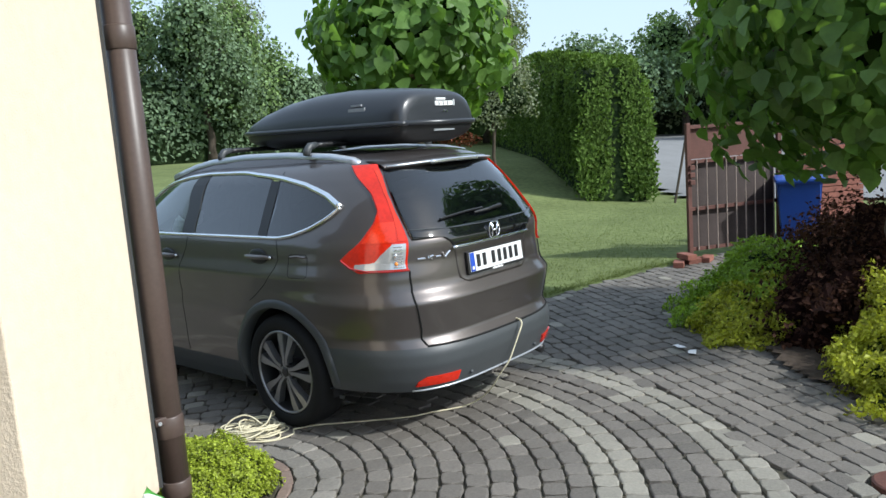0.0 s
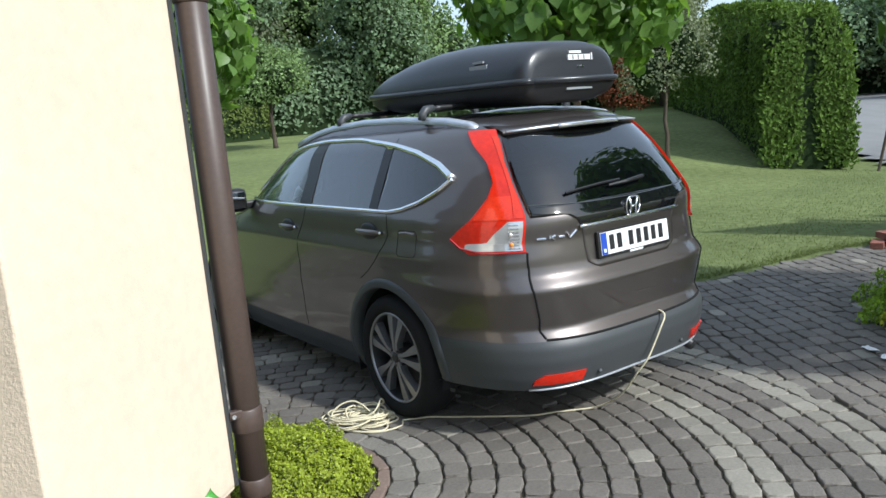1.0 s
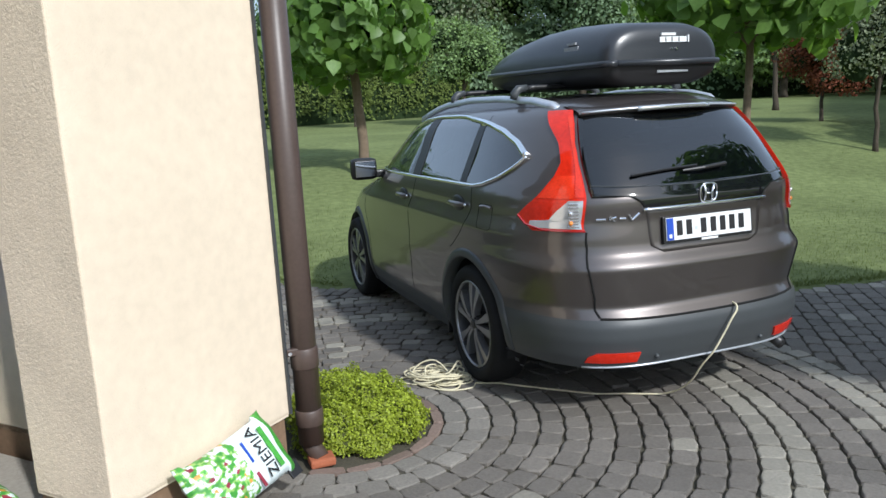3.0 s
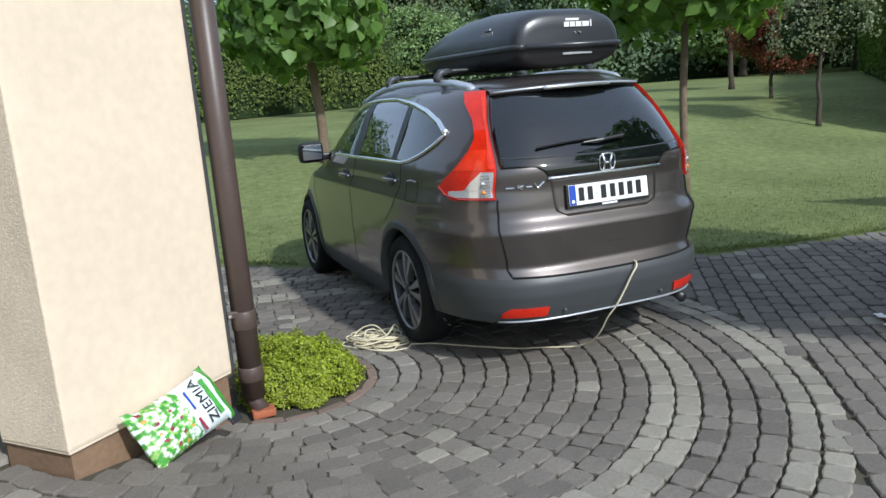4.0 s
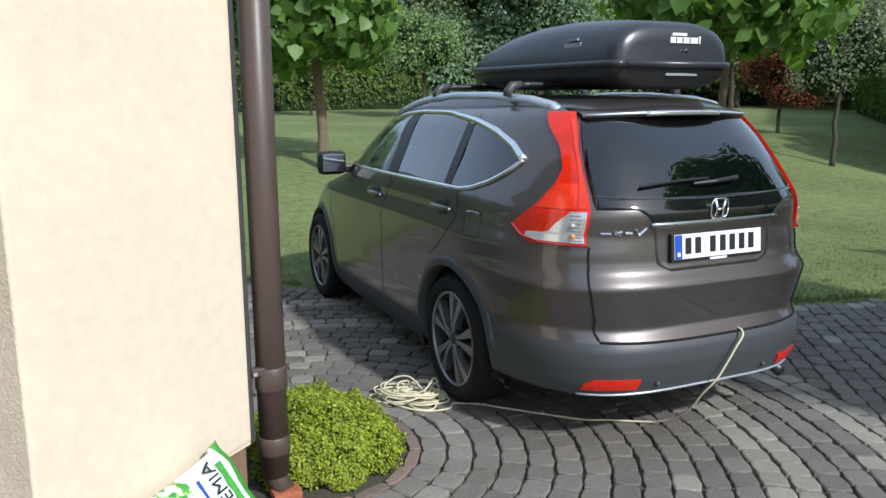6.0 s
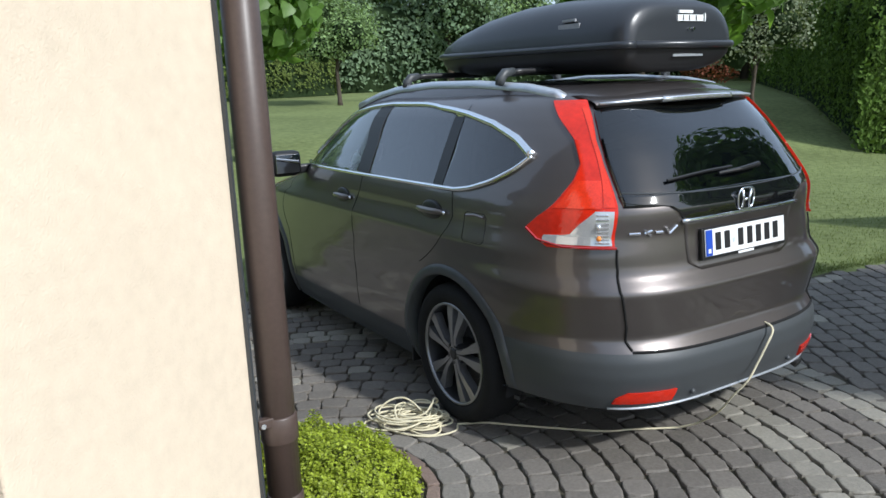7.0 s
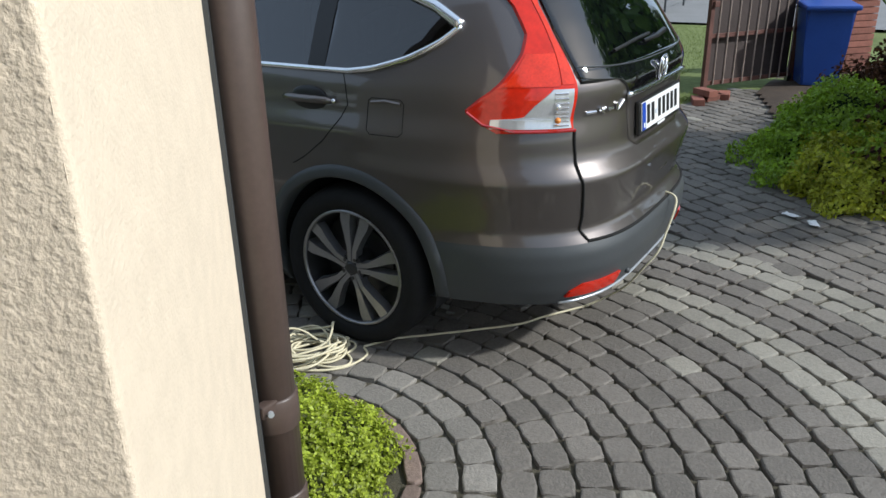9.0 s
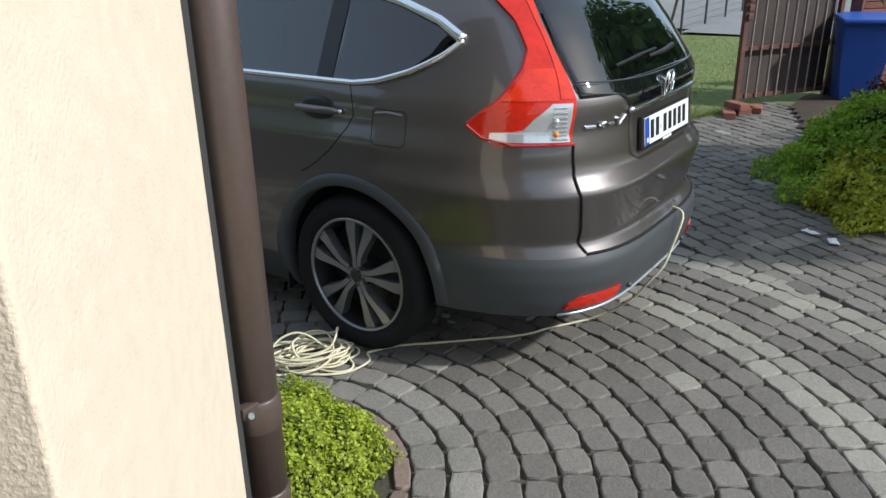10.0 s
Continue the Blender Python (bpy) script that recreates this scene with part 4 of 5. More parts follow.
def lumps(n, centre, radii, lump=.25, freq=1.5, seed=0, shell=.35, low=-1.0, flat=0.0):
    """Points in the outer shell of an uneven crown, with their outward directions."""
    d = rng.normal(0, 1, (n, 3))
    d /= np.linalg.norm(d, axis=1)[:, None]
    d[:, 2] = np.where(d[:, 2] < low, -d[:, 2], d[:, 2])
    r = np.empty(n)
    for i in range(n):
        q = d[i] * freq
        r[i] = 1 + lump * (noise.noise((q[0] + seed, q[1], q[2])) + .6 * noise.noise((q[0] * 2.7 + seed, q[1] * 2.7, q[2] * 2.7)))
    r *= 1 - shell * rng.random(n) ** 2
    p = d * r[:, None] * np.array(radii)
    nr = d / np.array(radii)
    nr /= np.linalg.norm(nr, axis=1)[:, None]
    return p + np.array(centre), nr


# Solid filling of a crown; its dark material paints the shade between inner leaves.
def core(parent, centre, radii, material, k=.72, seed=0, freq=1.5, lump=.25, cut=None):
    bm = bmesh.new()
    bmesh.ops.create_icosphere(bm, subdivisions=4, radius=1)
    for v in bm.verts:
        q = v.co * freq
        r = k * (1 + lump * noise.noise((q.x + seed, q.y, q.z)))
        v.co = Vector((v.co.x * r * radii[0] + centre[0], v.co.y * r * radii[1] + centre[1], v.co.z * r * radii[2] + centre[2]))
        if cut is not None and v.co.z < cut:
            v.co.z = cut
    return part("shade_core", bm, material, parent)


def limbs(parent, base, top, r0, r1, material, forks=6, spread=.8, bend=.05, start=.55, seed=1):
    rd = random.Random(seed)
    base, top = Vector(base), Vector(top)
    pts = [base.lerp(top, k / 8) + Vector((rd.uniform(-bend, bend), rd.uniform(-bend, bend), 0)) * math.sin(math.pi * k / 8) for k in range(9)]
    part("trunk", tubed(pts, [r0 * 1.35] + [r0 + (r1 - r0) * k / 8 for k in range(1, 9)], 12), material, parent, smooth=True)
    for k in range(forks):
        a = 2 * math.pi * k / forks + rd.uniform(-.4, .4)
        s = pts[int(8 * (start + (1 - start) * k / forks))]
        e = top + Vector((math.cos(a) * spread, math.sin(a) * spread, rd.uniform(-.1, .5) * spread))
        m = s.lerp(e, .5) + Vector((0, 0, .12 * spread))
        part("limb", tubed([s, m, e], [r1 * .8, r1 * .5, r1 * .15], 8), material, parent, smooth=True)


def shrub(name, centre, radii, n, size, material, inner, label, cat="shrub", lump=.3, freq=2.0, seed=0, kind="", jitter=.7, shell=.3):
    """A low dense shrub that sits on the ground."""
    z = rise(centre[0], centre[1])
    ob = thing(name, pose(centre[0], centre[1], z), label, cat, "", kind)
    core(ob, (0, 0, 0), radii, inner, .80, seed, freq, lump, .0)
    p, nr = lumps(n, (0, 0, 0), radii, lump, freq, seed, shell, .0)
    p[:, 2] = np.maximum(p[:, 2], .01)
    part_mesh("foliage", mesh_from("foliage", *leaves(p, nr, size, 'small', 0, jitter), material), ob)
    return ob


# planter bush: a clipped, uneven cushion filling the ring
bush = thing("box_bush", pose(-1.74, -.28, 0) @ Matrix.Diagonal((.90, .90, .86, 1)), "low yellow-green clipped box bush at the house corner", "bush")
for i, (x, y, rx, ry, h, n) in enumerate(((.08, -.08, .34, .38, .29, 21000), (-.13, -.20, .22, .22, .26, 7500), (.08, .22, .26, .26, .25, 9000), (-.06, .08, .28, .30, .30, 10000))):
    core(bush, (x, y, 0), (rx, ry, h), M_BOXSHADE, .86, i, 2.2, .25, 0)
    p, nr = lumps(n, (x, y, 0), (rx, ry, h), .26, 2.4, i * 3.1, .22, 0)
    p[:, 2] = np.maximum(p[:, 2], .01)
    part_mesh("foliage", mesh_from("foliage", *leaves(p, nr + np.array((0, 0, .4)), .0175, 'small', -.6, .6, .72), M_BOXW), bush, "small yellow-green leaves")

# planting bed by the gate
shrub("spirea_shrub", (3.35, -1.60), (1.10, .75, .47), 36000, .036, M_SPIREA, M_LEAFSHADE, "spreading lime-green shrub beside the driveway", seed=2, lump=.38, freq=2.6)
shrub("spirea_shrub", (2.60, -1.68), (.68, .48, .33), 18000, .034, M_LIME, M_LEAFSHADE, "low golden-green shrub beside the driveway", seed=8, lump=.35, freq=2.6)
shrub("golden_shrub", (1.75, -3.05), (.85, .62, .42), 18000, .036, M_LIME, M_LEAFSHADE, "low golden-yellow shrub on bare soil", seed=5, lump=.35, freq=2.8)
shrub("golden_shrub", (2.35, -2.85), (.60, .50, .62), 12000, .036, M_LIME, M_LEAFSHADE, "rounded golden-yellow shrub beside maroon shrub", seed=6, lump=.35, freq=2.8)
shrub("barberry_shrub", (3.30, -2.40), (.85, .70, .82), 12000, .042, M_BARB, M_MAROONSHADE, "dark maroon barberry shrub in the bed", seed=4, lump=.7, freq=4.5, shell=.55)
shrub("barberry_shrub", (2.45, -2.25), (.55, .45, .55), 4500, .045, M_BARB, M_MAROONSHADE, "low dark maroon barberry shrub in the bed", seed=9, lump=.7, freq=4.5, shell=.55)
shrub("barberry_shrub", (4.6, -1.85), (.65, .65, .75), 7000, .045, M_BARB, M_MAROONSHADE, "dark maroon barberry shrub near the gate", seed=12, lump=.42, freq=3.0)


def catalpa(x, y, zc, r, h, n, size, seed, label, lean=0.0, rt=.075):
    z0 = rise(x, y)
    ob = thing("catalpa_tree", pose(x, y, z0), label, "tree", "globe trees on the lawn")
    zc -= z0
    limbs(ob, (0, 0, -.05), (lean, lean * .5, zc - .15 * h), rt, rt * .7, M_BARK, 7, r * .75, .04, .82, seed)
    p, nr = lumps(n, (lean, 0, zc), (r, r, h), .22, 1.8, seed * 2.3, .45, -.85)
    nr[:, 2] += .25
    part_mesh("crown", mesh_from("crown", *leaves(p, nr, size, 'heart', 1.6, .45), M_CATALPA, True), ob, "broad heart-shaped drooping leaves")
    core(ob, (lean, 0, zc + .1 * h), (r, r, h), M_LEAFSHADE, .52, seed, 1.8, .22)
    return ob


catalpa(4.20, 3.35, 3.10, 1.30, 1.15, 2700, .185, 1, "globe-shaped catalpa with broad leaves on the lawn", rt=.055)
catalpa(.66, 7.8, 3.15, 1.32, 1.22, 2400, .195, 2, "globe-shaped catalpa with pale trunk on the lawn", -.15, .085)
catalpa(2.80, -2.62, 2.42, 1.42, 1.40, 5600, .138, 3, "globe-shaped catalpa above the planting bed", rt=.075)


def far_tree(name, x, y, r, h, n, size, material, label, seed, trunk=.12, low=-.6, zc=None):
    z0 = rise(x, y)
    ob = thing(name, pose(x, y, z0), label, "tree", "trees behind the lawn")
    zc = zc if zc is not None else h * .95
    limbs(ob, (0, 0, -.1), (0, 0, zc), trunk, trunk * .5, M_BARKD, 5, r * .6, min(.08, trunk * .5), .5, seed)
    for k in range(4):
        a = seed + k * 1.7
        cx, cy, cz = r * .38 * math.cos(a), r * .38 * math.sin(a), zc + h * .34 * (k - 1.4) / 1.6
        q = (.62 + .10 * math.sin(a * 3))
        p, nr = lumps(n // 4, (cx, cy, cz), (r * q, r * q, h * q * .75), .4, 2.4, seed + k * 7, .5, low)
        part_mesh("crown", mesh_from("crown", *leaves(p, nr, size, 'small', .3, .8, .8), material), ob)
        core(ob, (cx, cy, cz), (r * q, r * q, h * q * .75), M_LEAFSHADE, .55, seed + k, 2.4, .4)
    return ob


far_tree("pear_tree", 10.2, 6.56, 1.0, 1.6, 9000, .060, M_WOOD3, "small grey-green fruit tree on the lawn", 3, .05, -.6, 2.3)
far_tree("plum_shrub", 12.1, 9.6, .95, 1.1, 8000, .065, M_REDSH, "reddish-brown leafed shrub on the lawn", 5, .05, -.8, 1.35)
far_tree("fruit_tree", 15.5, 14.5, 1.5, 2.0, 6000, .085, M_WOOD1, "dark green fruit tree at the lawn's end", 6, .09, -.6, 2.6)
far_tree("fruit_tree", 6.5, 17.5, 1.3, 1.4, 5000, .085, M_WOOD1, "small green fruit tree near the hedge", 16, .07, -.6, 2.0)
far_tree("golden_bush", 3.6, 19.5, .8, 1.5, 2200, .10, M_GOLDEN, "upright yellow-green bush by the hedge", 17, .05, -.8, 1.5)


def hedge(name, p0, p1, width, height, n, size, material, label, seed=0, lump=.18, bush_len=.9):
    """A clipped row: its outline is uneven plant by plant."""
    p0, p1 = Vector(p0), Vector(p1)
    L = (p1 - p0).length
    u = (p1 - p0) / L
    v = Vector((-u.y, u.x))
    z0 = rise(p0.x, p0.y)
    ob = thing(name, None, label, "hedge", "", "stuff")
    bm = bmesh.new()
    ns, nt = max(6, int(L / .3)), 18
    rows = []
    for i in range(ns + 1):
        s = L * i / ns
        c = p0 + u * s
        zb = rise(c.x, c.y)
        row = []
        for k in range(nt + 1):
            t = math.pi * k / nt
            x = .42 * width * math.copysign(abs(math.cos(t)) ** .35, math.cos(t))
            z = (height - .18) * math.sin(t) ** .3
            wob = 1 + .10 * noise.noise((s * 1.3 + seed, k * .3, 0))
            q = c + v * x * wob
            row.append(bm.verts.new((q.x, q.y, zb + z * (1 + .03 * noise.noise((s * 1.5, seed, 1))))))
        rows.append(row)
    for a, b in zip(rows, rows[1:]):
        for k in range(nt):
            bm.faces.new((a[k], a[k + 1], b[k + 1], b[k]))
    bm.faces.new(rows[0])
    bm.faces.new(rows[-1])
    # dark filling behind the leaves, the hedge's inner shade put into its colour
    part("shade_core", bm, M_LEAFSHADE, ob)
    s = rng.random(n) * L
    t = math.pi * rng.random(n)
    endc = rng.random(n) < min(.25, 1.2 * width / L)
    pos, nr = np.empty((n, 3)), np.empty((n, 3))
    for i in range(n):
        si, ti = s[i], t[i]
        bulge = abs(math.sin(math.pi * (si / bush_len + seed)))
        q = (1 + lump * (bulge - .5)) * (1 + .16 * noise.noise((si * 2.5 + seed, math.cos(ti) * 2, math.sin(ti) * 3)))
        cx, sz = math.cos(ti), math.sin(ti)
        x = .5 * width * math.copysign(abs(cx) ** .4, cx) * q
        z = height * sz ** .32 * (.93 + .10 * bulge + .07 * noise.noise((si * 1.7, seed, 5)))
        z *= rng.random() ** .45 if abs(cx) > .35 else 1
        n2 = Vector((v.x * cx * 1.4, v.y * cx * 1.4, .2 + .5 * sz))
        if endc[i]:
            x *= rng.random() ** .4
            z *= rng.random() ** .5
            si = 0.0 - .12 * rng.random() if rng.random() < .5 else L + .12 * rng.random()
            n2 = (u * (-1.4 if si < L / 2 else 1.4)).to_3d()
        c = p0 + u * si + v * x
        pos[i] = (c.x, c.y, rise(c.x, c.y) + max(.03, z))
        nr[i] = n2
    part_mesh("foliage", mesh_from("foliage", *leaves(pos, nr, size, 'small', -.9, .55, .55), material), ob)
    return ob


hedge("thuja_hedge", (11.6, 4.3), (25.5, 17.0), 1.6, 3.05, 80000, .10, M_THUJA, "tall clipped thuja hedge along the lawn", 1, .22, 1.0)
hedge("back_hedge", (-9, 19.5), (9, 24.5), 1.6, 2.7, 30000, .13, M_GOLDEN, "yellow-green clipped hedge at the lawn's end", 2, .2, 1.2)
hedge("side_hedge", (-7.0, 8.5), (-1.5, 22.0), 1.5, 2.4, 18000, .12, M_THUJA, "green hedge along the side of the lawn", 3, .25, 1.2)

# woods all round, behind the hedges
rd = random.Random(11)
for k in range(46):
    a = radians(-20 + 200 * k / 45 + rd.uniform(-2, 2))
    dist = rd.uniform(31, 45)
    x, y = 2 + dist * math.cos(a), -1 + dist * math.sin(a)
    if y < 2 and x > 0 and k < 6:
        dist += 12
    h = rd.uniform(2.0, 3.3) * (1.45 if a > 1.0 else .8 if a > .5 else 1.0)
    m = (M_WOOD1, M_WOOD2, M_WOOD3, M_WOOD1, M_WOOD2)[k % 5]
    far_tree("wood_tree", x, y, rd.uniform(2.4, 3.6), h, 8600, .185, m, "leafy tree in the wood behind the garden" if m is not M_WOOD2 else "dark bluish conifer in the wood behind the garden", 30 + k, .2, -.9, rd.uniform(2.4, 3.6) * (1.5 if a > 1.0 else .8 if a > .5 else 1.0))
for x, y, h, s in ((13, 34, 5.0, 1), (21, 33, 4.5, 2), (33, 9, 4.5, 3), (29, 21, 4.2, 4), (31, 2, 4.0, 5), (36, -6, 4.5, 6)):
    far_tree("birch_tree", x, y, 2.9, h, 10000, .16, M_WOOD3, "tall airy grey-green birch beyond the hedge", 80 + s, .18, -.9, h * 1.25)

hedge("wood_edge", (-26, 24), (6, 33), 4.0, 4.2, 26000, .23, M_WOOD1, "dense green undergrowth at the wood's edge", 7, .35, 3.0)
hedge("wood_edge", (6, 33), (34, 24), 4.0, 4.0, 26000, .23, M_WOOD2, "dense bluish undergrowth at the wood's edge", 8, .35, 3.0)
hedge("wood_edge", (34, 24), (42, -14), 4.0, 4.0, 26000, .23, M_WOOD3, "dense grey-green undergrowth beyond the street", 9, .35, 3.0)

# grass blades at the lawn's rim and over the near lawn
pts = []
for _ in range(52000):
    x = rng.uniform(-3.5, 12)
    y = lawn_edge(x) + abs(rng.normal(0, 1.0)) * rng.choice((.12, 1.8, 3.2)) - .02
    if x > 5.4 and y < .6:
        continue
    if abs(x) < .95 and y < 3.6:
        continue
    pts.append((x, y, ground_z(x, y) - .004))
pts = np.array(pts)
V, F = leaves(pts, np.tile((0.0, 0.0, .05), (len(pts), 1)), .032, 'small', -6.0, 1.0, .14)
grass = tagged(new("grass", mesh_from("grass", V, F, M_BLADE)), "short mown grass blades of the lawn", "grass", "", "stuff")


# ---- gate, bin, bricks, fence ----
G0, G1 = Vector((5.45, .10)), Vector((6.55, -.62))
gd = (G1 - G0).normalized()
ang = math.degrees(math.atan2(gd.y, gd.x))
GL = (G1 - G0).length
gate = thing("metal_gate", pose(G0.x, G0.y, .0, 0, 0, ang), "rusty brown metal gate standing open, pale bars", "gate")
for x in (0, GL):
    part("frame_post", boxed((x, 0, .84), (.055, .05, 1.66), None, .006), M_GATE, gate)
for z in (.12, .62, 1.20, 1.62):
    part("frame_rail", boxed((GL / 2, 0, z), (GL - .06, .035, .045), None, .004), M_GATE, gate)
part("backing_sheet", boxed((GL / 2, .045, .66), (GL - .08, .006, 1.08)), M_GATEBACK, gate)
part("mesh_panel", boxed((GL / 2, .03, 1.41), (GL - .08, .004, .36)), M_GATE, gate)
for k in range(9):
    x = .10 + (GL - .2) * k / 8
    part("bar", tubed([(x, -.03, .10), (x, -.03, 1.22)], .0085, 8), M_GATEBAR, gate)
for k in range(3):
    part("lock_plate", boxed((.03, -.035, .95 + .09 * k), (.07, .03, .06), None, .008), M_GATE, gate)
post = thing("gate_stay", None, "dark leaning iron stay bar beside the hedge", "post")
part("bar", tubed([(11.85, 3.12, 0), (12.05, 2.90, 1.5)], .028, 8), M_BARKD, post)
gp = thing("gate_post", pose(6.75, -.75, 0), "reddish brown steel gate post", "post")
part("shaft", boxed((0, 0, .9), (.12, .12, 1.8), None, .01), M_GATE, gp)
part("cap", boxed((0, 0, 1.82), (.15, .15, .04), None, .01), M_GATE, gp)
fw = thing("garden_wall", pose(7.15, -.70, 0, 0, 0, -40), "dull reddish brick wall beside the bins", "wall")
for r in range(17):
    part("brick_course", boxed((.45, 0, .04 + r * .078), (.9, .12, .068), None, .004), M_BRICK, fw)
bin_ = thing("wheelie_bin", pose(6.46, -.88, 0, 0, 0, -70) @ Matrix.Scale(.9, 4), "blue plastic wheelie bin with white sticker", "bin")
bm = bmesh.new()
rows = []
for z, w, d in ((.06, .21, .24), (.10, .215, .25), (.5, .245, .285), (.92, .275, .32), (.96, .29, .335)):
    rows.append([bm.verts.new((sx * w, sy * d, z)) for sx, sy in ((-1, -1), (1, -1), (1, 1), (-1, 1))])
for a, b in zip(rows, rows[1:]):
    for k in range(4):
        bm.faces.new((a[k], a[(k + 1) % 4], b[(k + 1) % 4], b[k]))
bm.faces.new(rows[0][::-1])
bm.faces.new(rows[-1])
bmesh.ops.bevel(bm, geom=[e for e in bm.edges if abs(e.verts[0].co.z - e.verts[1].co.z) > .02], offset=.03, segments=3, affect='EDGES')
part("body", bm, M_BIN, bin_)
part("lid", boxed((0, 0, 1.0), (.62, .70, .06), pose(0, 0, 0, 3), .025), M_BIN, bin_)
part("lid_rim", boxed((0, -.33, .975), (.60, .06, .035), None, .012), M_BIN, bin_)
part("handle", tubed([(-.2, .38, .97), (.2, .38, .97)], .015, 8), M_BIN, bin_)
part("sticker", boxed((-.06, -.292, .70), (.13, .004, .17), pose(0, -.0, 0, 0)), M_WHITE, bin_)
for s in (-1, 1):
    part("wheel", tubed([(s * .24, .25, .1), (s * .29, .25, .1)], .1, 16), M_BLACK, bin_)
for k, (x, y, a, z) in enumerate(((4.92, .02, 20, .035), (5.18, -.06, -30, .035), (5.05, -.02, 55, .105), (5.33, -.15, 10, .035))):
    br = thing("loose_brick", pose(x, y, z, 0, 0, a), "loose old red brick lying by the gate", "brick", "loose bricks by the gate")
    part("block", boxed((0, 0, 0), (.25, .12, .065), None, .006), M_BRICK, br)
fn = thing("wire_fence", None, "grey wire mesh fence along the street", "fence")
for k in range(9):
    x, y = 12.1 + k * 1.9, 2.95 + k * .12
    part("post", tubed([(x, y, 0), (x, y, 1.5)], .025, 8), M_CLAD, fn)
for k in range(10):
    z = .15 + k * .14
    part("wire", tubed([(12.1, 2.95, z), (27.3, 3.91, z)], .004, 4), M_CLAD, fn)


# ---- rope, paper, bag, clutter, drain ----
rope = thing("tow_rope", None, "thin cream rope coiled on the paving, end tied inside tailgate", "rope")
pts = [(.137, -1.0, .562), (.13, -1.05, .556), (.112, -1.075, .535), (.075, -1.078, .49), (.035, -1.065, .41), (-.01, -1.05, .33), (-.04, -1.0, .25), (-.045, -.93, .15), (-.05, -.84, .07), (-.09, -.76, .024), (-.17, -.695, .014), (-.28, -.625, .014), (-.40, -.56, .014), (-.55, -.41, .014), (-.69, -.26, .014), (-.80, -.14, .014), (-.92, -.07, .014)]


def spline(pts, k=6):
    out = []
    P = [Vector(p) for p in pts]
    for i in range(len(P) - 1):
        p0, p1, p2, p3 = P[max(0, i - 1)], P[i], P[i + 1], P[min(len(P) - 1, i + 2)]
        for j in range(k):
            t = j / k
            out.append(.5 * ((2 * p1) + (p2 - p0) * t + (2 * p0 - 5 * p1 + 4 * p2 - p3) * t * t + (3 * p1 - p0 - 3 * p2 + p3) * t ** 3))
    return out + [P[-1]]


part("run", tubed(spline(pts, 8), .0052, 6), M_ROPE, rope, smooth=True)
rd = random.Random(5)
for k in range(15):
    cx, cy = -1.07 + rd.uniform(-.04, .04), .10 + rd.uniform(-.04, .04)
    rx, ry = rd.uniform(.10, .20), rd.uniform(.05, .13)
    tilt = radians(118 + rd.uniform(-30, 30))
    ph = rd.uniform(0, 6)
    loop = []
    for j in range(15):
        t = 2 * math.pi * j / 14
        q = 1 + .2 * math.sin(2 * t + ph)
        u, v = rx * q * math.cos(t), ry * q * math.sin(t)
        loop.append((cx + u * math.cos(tilt) - v * math.sin(tilt), cy + u * math.sin(tilt) + v * math.cos(tilt), .010 + .0048 * k * (.7 + .3 * math.sin(t + ph)) + (.06 * max(0, math.sin(t + ph)) ** 3 if k % 4 == 0 else 0)))
    part("loop", tubed(spline(loop, 4), .0052, 6), M_ROPE, rope, smooth=True)
part("loop", tubed(spline([(-.92, -.07, .008), (-.97, -.12, .008), (-1.10, -.10, .012), (-1.20, .0, .02), (-1.24, .14, .02), (-1.16, .24, .02)], 6), .0052, 6), M_ROPE, rope, smooth=True)
for x, y, a in ((1.60, -1.52, 20), (1.70, -1.38, 60)):
    pp = thing("paper_scrap", pose(x, y, rise(x, y) + .022, 0, 0, a), "small crumpled white paper scrap on the paving", "litter", "paper scraps")
    bm = bmesh.new()
    bmesh.ops.create_grid(bm, x_segments=5, y_segments=4, size=.5)
    for v in bm.verts:
        v.co = Vector((v.co.x * .10, v.co.y * .055, .012 * noise.noise((v.co.x * 6 + x, v.co.y * 6, 1)) + .004))
    bmesh.ops.solidify(bm, geom=bm.faces, thickness=.002)
    part("sheet", bm, M_PAPER, pp)
mh = thing("drain_cover", pose(.10, -3.12, rise(.1, -3.12) + .004), "small round rusty drain cover among pale pavers", "drain")
bm = tubed([(0, 0, -.02), (0, 0, .012), (0, 0, .018)], [.125, .125, .115], 24)
part("lid", bm, M_GATE, mh)


